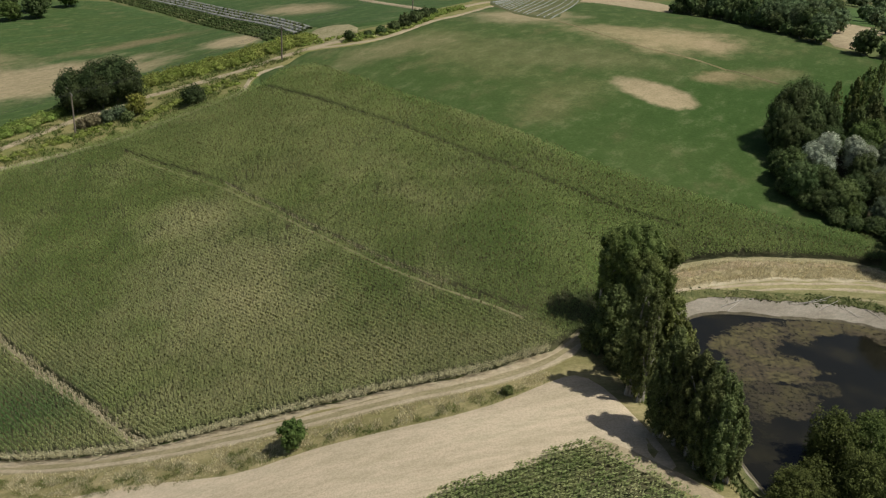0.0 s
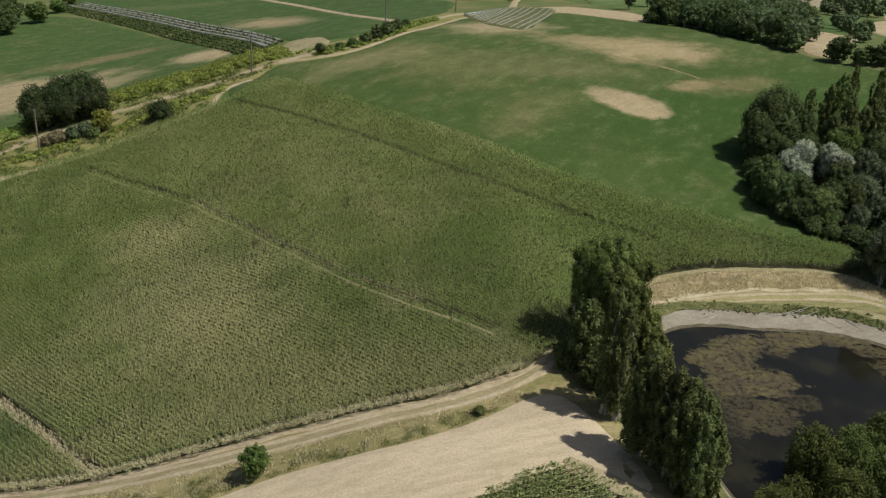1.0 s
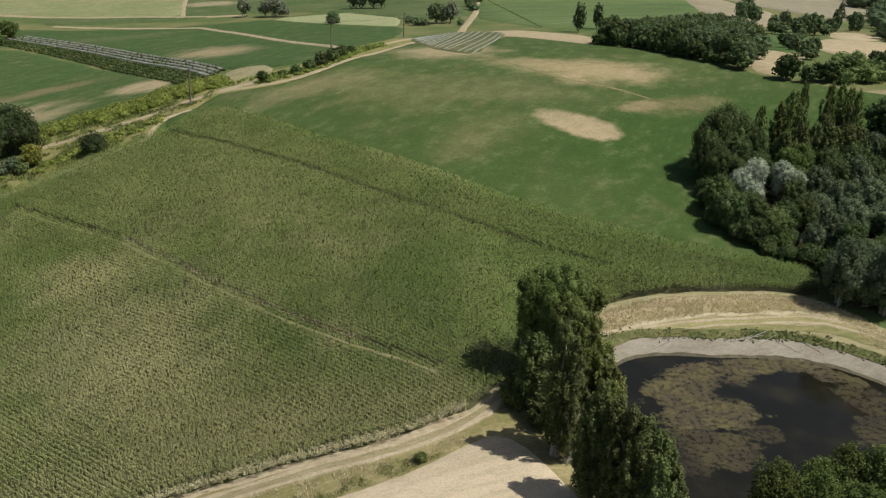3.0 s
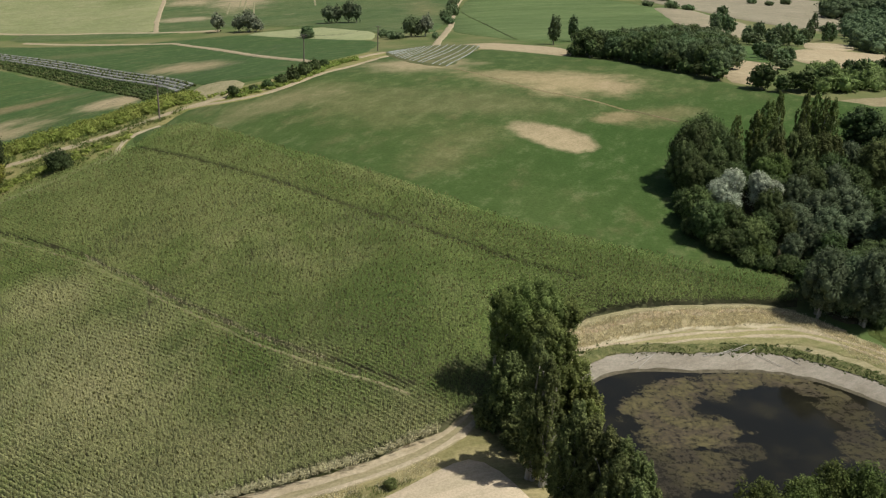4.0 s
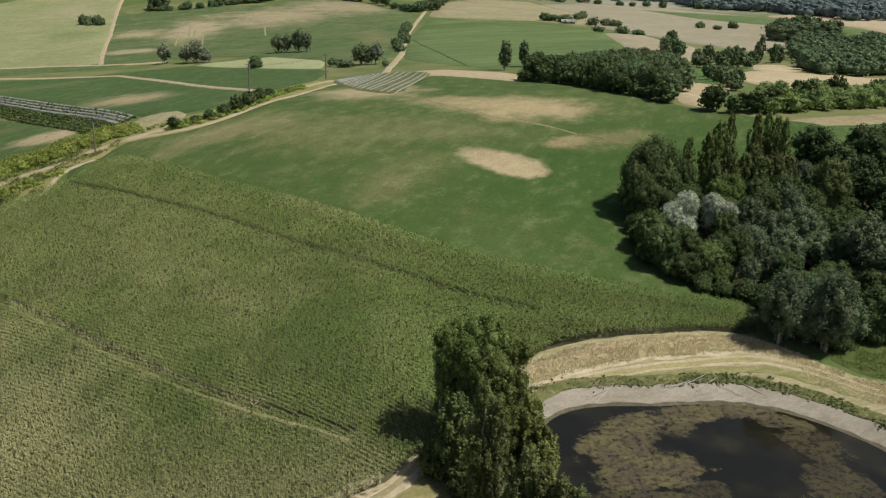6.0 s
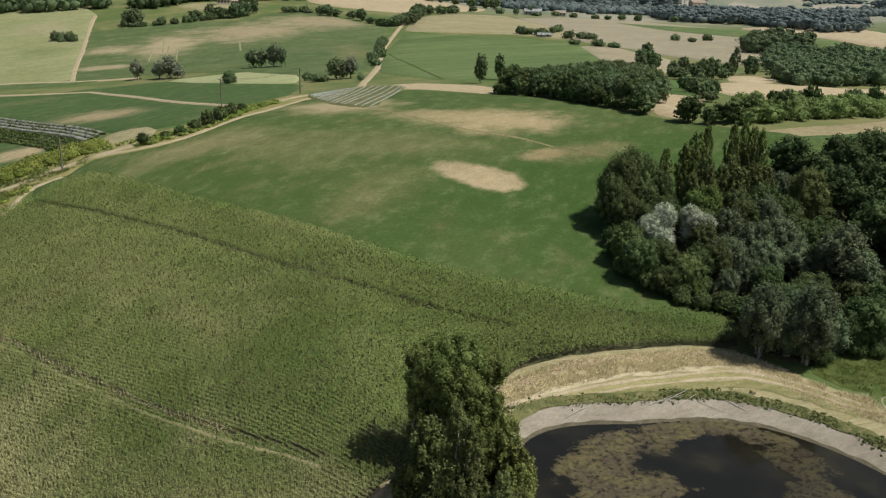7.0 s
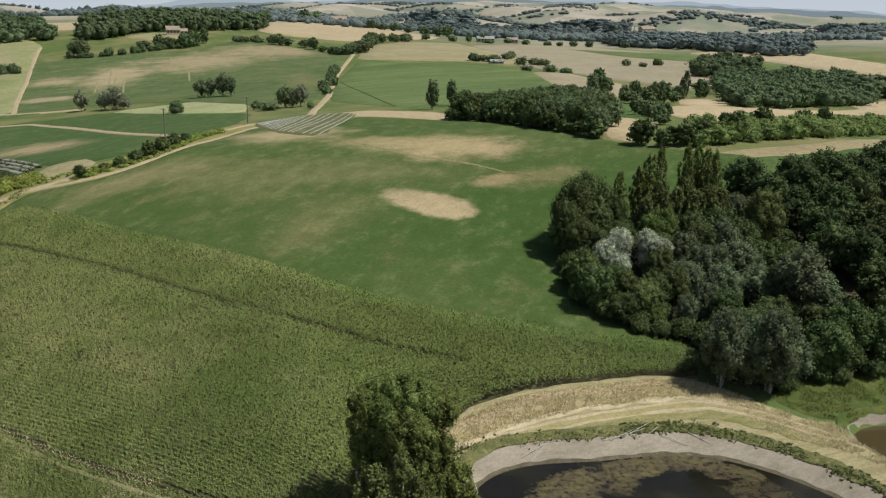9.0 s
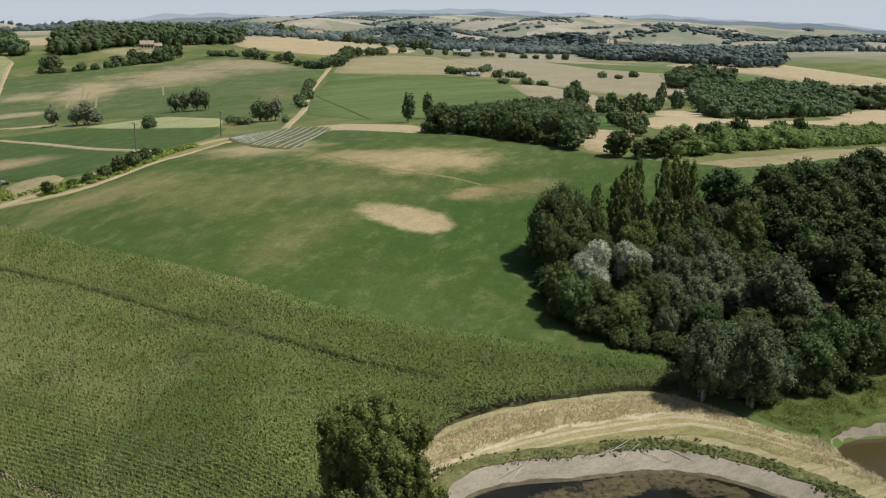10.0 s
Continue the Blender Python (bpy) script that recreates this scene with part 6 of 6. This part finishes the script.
ring("backdrop_sky", 4880, -200, 900, glow("horizon_air", (0.64, 0.71, 0.80), 0.72, (0, 0, 0)), "pale hazy summer sky above the skyline")
# Distance haze is put into both hill rings as blue colour and glow.
ring("backdrop_hills", 4700, -200, None, glow("far_hazed_hills", (0.46, 0.54, 0.62), 0.66, (0.05, 0.06, 0.06)), "blue hazy hills on the skyline", 26, 2.0)
ring("backdrop_hills", 4450, -200, None, glow("hazed_hills", (0.28, 0.35, 0.40), 0.6, (0.06, 0.07, 0.06)), "blue-green hazy hills before the skyline", 24, 16.0)

# ---- buildings ----
mat_wall = land("rendered_wall", (0.50, 0.45, 0.37), (0.56, 0.51, 0.43), 3, 0.4)
mat_roof = land("tiled_roof", (0.33, 0.27, 0.225), (0.39, 0.325, 0.275), 2, 0.4, (0.28, 0.25, 0.22))
mat_metal = land("metal_roof", (0.30, 0.31, 0.32), (0.38, 0.39, 0.40), 4, 0.5)
mat_dark = land("dark_opening", (0.03, 0.03, 0.03), (0.05, 0.05, 0.05), 2, 0.5)


def box(x0, y0, z0, x1, y1, z1):
    v = [(x, y, z) for z in (z0, z1) for x, y in ((x0, y0), (x1, y0), (x1, y1), (x0, y1))]
    f = [(0, 3, 2, 1), (4, 5, 6, 7), (0, 1, 5, 4), (1, 2, 6, 5), (2, 3, 7, 6), (3, 0, 4, 7)]
    return v, f


def house(name, x, y, turn, w, d, h, roof, roof_mat, label, windows=3):
    root = new(name)
    root.matrix_basis = pose(x, y, height(x, y), 0, 0, turn)
    tagged(root, label, "building")
    v, f = box(-w / 2, -d / 2, -3.0, w / 2, d / 2, h)
    n = len(v)
    v += [(-w / 2, 0, h + roof), (w / 2, 0, h + roof)]
    f += [(0 + 4, 7, n), (5, 6, n + 1)]
    part("wall", mesh_from(name + "_wall", v, f, mat_wall), root)
    o, t = 0.5, 0.25
    rv = [(-w / 2 - o, -d / 2 - o, h - o * roof / d * 2), (w / 2 + o, -d / 2 - o, h - o * roof / d * 2), (w / 2 + o, 0, h + roof + 0.05), (-w / 2 - o, 0, h + roof + 0.05), (w / 2 + o, d / 2 + o, h - o * roof / d * 2), (-w / 2 - o, d / 2 + o, h - o * roof / d * 2)]
    rv += [(a, b, c + t) for a, b, c in rv]
    rf = [(0, 1, 2, 3), (3, 2, 4, 5), (6, 9, 8, 7), (9, 11, 10, 8), (0, 6, 7, 1), (5, 4, 10, 11), (1, 7, 8, 2), (2, 8, 10, 4), (0, 3, 9, 6), (3, 5, 11, 9)]
    part("roof", mesh_from(name + "_roof", rv, rf, roof_mat), root)
    for k in range(windows):
        cx = -w / 2 + w * (k + 0.5) / windows
        wv, wf = box(cx - 0.6, -d / 2 - 0.06, h * 0.4, cx + 0.6, -d / 2 + 0.05, h * 0.4 + 1.5)
        part("window", mesh_from("window_pane", wv, wf, mat_dark), root)
    return root


house("farmhouse", -52, 704, 8, 9, 6, 4.0, 2.2, mat_roof, "pale farmhouse with tiled roof below the hilltop wood", 4)
house("farm_shed", -44.5, 707, 8, 4.5, 5, 2.6, 1.6, mat_roof, "small tiled shed beside the farmhouse", 2)
house("barn", 206, 800, -6, 15, 8, 3.4, 2.0, mat_metal, "long pale metal-roofed barn in the tan fields", 5)
house("barn", 236, 818, -6, 10, 6, 3.0, 1.8, mat_roof, "low tiled barn in the tan fields", 3)
house("farmhouse", 92, 990, 12, 16, 9, 5, 3, mat_roof, "farmhouse on the pale ridge field", 3)
house("polytunnel", 150, 545, -20, 8, 4, 1.4, 0.9, mat_white, "low white covered shelter by a hedge", 2)
for hx, hy, ht in ((700, 1500, 20), (420, 1650, -10), (980, 1400, 35), (1200, 1900, 10), (250, 2100, 0), (820, 2250, 25), (1500, 2100, -15), (560, 1250, 10)):
    house("farmhouse", hx, hy, ht, 22, 11, 6, 3.5, mat_roof, "distant pale farmhouse among fields", 3)

# ---- poles and wires ----
mat_pole = bark("weathered_pole", (0.15, 0.125, 0.10), (0.22, 0.19, 0.155))
mat_wire = material("wire", 0.5, 0.3)[0]
mat_wire.node_tree.nodes["Principled BSDF"].inputs["Base Color"].default_value = (0.05, 0.05, 0.05, 1)
mat_glass = material("insulator", 0.25, 0.5)[0]
mat_glass.node_tree.nodes["Principled BSDF"].inputs["Base Color"].default_value = (0.35, 0.38, 0.36, 1)


def rod(bm, a, b, r0, r1, sides=8):
    a, b = Vector(a), Vector(b)
    axis = (b - a).normalized()
    s = axis.orthogonal().normalized()
    o = axis.cross(s)
    rings = [[bm.verts.new(p + (s * math.cos(k * 2 * math.pi / sides) + o * math.sin(k * 2 * math.pi / sides)) * r) for k in range(sides)] for p, r in ((a, r0), (b, r1))]
    for k in range(sides):
        bm.faces.new((rings[0][k], rings[0][(k + 1) % sides], rings[1][(k + 1) % sides], rings[1][k]))
    bm.faces.new(rings[1])
    bm.faces.new(rings[0][::-1])


def bm_mesh(name, bm, mat):
    me = bpy.data.meshes.new(name)
    bm.to_mesh(me)
    bm.free()
    me.materials.append(mat)
    return me


POLES = [(-112, 140, 8.0), (-74, 165.4, 8.2), (-38, 191.2, 7.4), (-12.5, 241, 7.2), (6.5, 267, 7.0)]
tops = []
for i, (x, y, h) in enumerate(POLES):
    q = POLES[min(i + 1, len(POLES) - 1)]
    p = POLES[max(i - 1, 0)]
    turn = math.degrees(math.atan2(q[1] - p[1], q[0] - p[0])) + 90
    z = height(x, y)
    root = new("utility_pole")
    root.matrix_basis = pose(x, y, z, 0, 0, turn)
    tagged(root, "weathered wooden utility pole beside the lane", "utility pole", "poles along the lane")
    bm = bmesh.new()
    rod(bm, (0, 0, -0.8), (0, 0, h), 0.18, 0.13, 10)
    part("pole", bm_mesh("pole", bm, mat_pole), root)
    bm = bmesh.new()
    rod(bm, (-0.85, 0, h - 0.35), (0.85, 0, h - 0.15), 0.06, 0.06, 6)
    arm = part("crossarm", bm_mesh("crossarm", bm, mat_pole), root)
    ends = []
    for off in (-0.75, 0.0, 0.75):
        bm = bmesh.new()
        rod(bm, (off, 0, h - 0.26), (off, 0, h + 0.1), 0.05, 0.035, 6)
        part("insulator", bm_mesh("insulator", bm, mat_glass), arm, "pale glass insulator")
        ends.append(root.matrix_basis @ Vector((off, 0, h + 0.1)))
    tops.append(ends)
for i in range(len(tops) - 1):
    for a, b in zip(tops[i], tops[i + 1]):
        bm = bmesh.new()
        last = a
        for k in range(1, 13):
            t = k / 12
            c = a.lerp(b, t) + Vector((0, 0, -1.1 * 4 * t * (1 - t)))
            rod(bm, last, c, 0.012, 0.012, 4)
            last = c
        thing("power_line", bm_mesh("power_line", bm, mat_wire), "thin sagging power wire between two poles", "wire", "wires along the lane")

# ---- grass, reeds and driftwood ----
def tufts(name, x, y, tall, width, mat, rng, label, blades=5, category="grass", spread=0.18):
    """Loose tufts of upright blades."""
    n = len(x)
    z = terrain(x, y)
    vs, fs, base = [], [], 0
    for k in range(blades):
        a = rng.uniform(0, 2 * np.pi, n)
        h = tall * rng.uniform(0.5, 1.15, n)
        ox, oy = rng.normal(0, spread, n), rng.normal(0, spread, n)
        w = width * rng.uniform(0.6, 1.3, n)
        lx, ly = rng.normal(0, 0.8, n) * h, rng.normal(0, 0.8, n) * h
        dx, dy = np.cos(a) * w, np.sin(a) * w
        vs += [np.column_stack([x + ox - dx, y + oy - dy, z]), np.column_stack([x + ox + dx, y + oy + dy, z]), np.column_stack([x + ox + lx, y + oy + ly, z + 0.1 + h])]
        i = base + np.arange(n)
        fs.append(np.column_stack([i, i + n, i + 2 * n]))
        base += 3 * n
    return thing(name, big_mesh(name, np.concatenate(vs), np.concatenate(fs), mat), label, category, kind="stuff")


def scatter(poly, n, rng, clump=2.5, thresh=-0.2):
    line = curve(poly, 1.5)
    lo, hi = line.min(0), line.max(0)
    x, y = rng.uniform(lo[0], hi[0], n), rng.uniform(lo[1], hi[1], n)
    keep = inside(line, x, y)
    x, y = x[keep], y[keep]
    keep = np.array([noise.noise(Vector((a / clump, b / clump, 5.0))) > thresh for a, b in zip(x, y)])
    return x[keep], y[keep]


rng = np.random.default_rng(99)
mat_hay = leaf_material("hay_blade", (0.64, 0.565, 0.38), (0.72, 0.645, 0.45), (0.50, 0.42, 0.27), 1.6, through=0.45, rough=0.8)
mat_blade = leaf_material("grass_blade", (0.13, 0.17, 0.045), (0.20, 0.22, 0.075), (0.34, 0.29, 0.14), 2.0, through=0.35, rough=0.7)
x, y = scatter([(26, 99.2), (31, 102.8), (36, 104.2), (44, 105.1), (51, 106), (57, 105), (61.5, 101), (60, 100), (55, 103), (45, 102.6), (35, 101), (28, 98.6)], 15000, rng, 1.4, -0.45)
tufts("tall_straw", x, y, 0.26, 0.04, mat_hay, rng, "tall dry straw-coloured grass above the pond")
x, y = scatter([(61, 101), (65.5, 97), (70, 93.6), (74, 89), (76, 80), (70, 82), (66, 90), (60, 97)], 12000, rng, 2.0, -0.4)
tufts("tall_straw", x, y, 0.25, 0.045, mat_hay, rng, "short dry grass on the pond bank")
x, y = scatter([(-46, 73.6), (-29, 70.6), (-15, 71), (-4, 72.2), (5, 74), (11, 76), (11, 74.6), (2, 70.6), (-11, 68.2), (-19, 66.6), (-36, 68)], 26000, rng, 1.6, -0.05)
tufts("verge_grass", x, y, 0.15, 0.035, mat_hay, rng, "dry bleached grass on the track verge")
x, y = scatter([(-46, 73), (-29, 69.5), (-11, 70), (5, 73), (11, 75.4), (11, 74.2), (2, 70.2), (-11, 67.8), (-19, 66.2), (-36, 67.4)], 22000, rng, 1.8, 0.05)
tufts("verge_grass", x, y, 0.14, 0.035, mat_blade, rng, "green and yellow grass on the track verge")
line = pond_line(PONDS[0], 1.135, 900)
keep = (line[:, 1] > 60) & np.array([noise.noise(Vector((q[0] / 2.2, q[1] / 2.2, 1.0))) > -0.12 for q in line])
x, y = line[keep, 0] + rng.normal(0, 0.35, keep.sum()), line[keep, 1] + rng.normal(0, 0.35, keep.sum())
x, y = np.concatenate([x, x + 0.2]), np.concatenate([y, y - 0.25])
tufts("bank_weeds", x, y, 0.34, 0.09, LEAF["vine"], rng, "low green weeds along the pond rim", 7, "weeds", 0.25)
lobes = []
for q in np.repeat(pond_line(PONDS[0], 1.135, 1100), 8, axis=0):
    thick = 1.0 if q[0] > 46 else 0.10
    if q[1] > 60 and rng.random() < thick * float(smooth(-0.45, 0.15, noise.noise(Vector((q[0] / 2.2, q[1] / 2.2, 8.0))))):
        w = rng.uniform(0.06, 0.19)
        x, y = q[0] + rng.normal(0, 0.42), q[1] + rng.normal(0, 0.42)
        lobes.append((x, y, height(x, y) + 0.22 + w * 0.2, w * 1.3, w * 1.3, w * 0.5))
thing("rim_weeds", leaf_mass("rim_weeds", lobes, 0.12, 0.7, LEAF["vine"], rng), "dark green leafy weeds in clumps along the pond rim", "weeds", kind="stuff")
x, y = scatter([(18, 80), (21, 88), (25, 92), (26, 84), (25.4, 72), (24.6, 60), (21, 69)], 6000, rng, 2, -0.3)
tufts("rough_grass", x, y, 0.5, 0.06, mat_blade, rng, "rough green grass under the poplars")
x, y = scatter([(65, 100.5), (68, 104.5), (75, 107), (82, 106), (90, 102), (86, 98), (79, 99.2), (73, 97.6), (69, 96)], 6000, rng, 2, -0.1)
tufts("rough_grass", x, y, 0.22, 0.05, mat_blade, rng, "lush green grass beside the small pond")
x, y = scatter([(-108, 158), (-88, 151), (-68, 159.5), (-51, 169.5), (-43, 175), (-41.5, 185), (-33, 196), (-42, 200), (-70, 190), (-92, 170)], 16000, rng, 3, -0.1)
tufts("lane_grass", x, y, 0.55, 0.08, mat_blade, rng, "rough grass and weeds along the lane")


def branch(name, pts, r, label, group=""):
    bm = bmesh.new()
    for a, b in zip(pts, pts[1:]):
        rod(bm, (a[0], a[1], height(a[0], a[1]) + a[2]), (b[0], b[1], height(b[0], b[1]) + b[2]), r, r * 0.6, 6)
    return thing(name, bm_mesh(name, bm, mat_dead), label, "driftwood", group)


for k, (x, y, a) in enumerate(((45.2, 97.9, 20), (46.4, 98.2, 12), (47.4, 98.6, 25), (44.4, 97.7, 8), (48.0, 97.6, 30), (36.2, 96.6, 40), (35.6, 96.9, 25), (50.5, 96.9, -40))):
    c, s = math.cos(radians(a)), math.sin(radians(a))
    branch("fallen_branch", [(x - c * 1.2, y - s * 1.2, 0.3), (x, y, 0.42), (x + c * 1.1, y + s * 1.3, 0.34), (x + c * 1.9, y + s * 1.8, 0.5)], 0.04, "bleached dead branch lying on the dried shore", "driftwood on the shore")
branch("leaning_post", [(28.9, 93.6, 0.5), (28.6, 90.4, 1.0)], 0.07, "pale bare post leaning over the water")
branch("fallen_branch", [(52.6, 97.4, 0.3), (54.0, 95.6, 0.3)], 0.05, "dead branch sloping to the waterline", "driftwood on the shore")
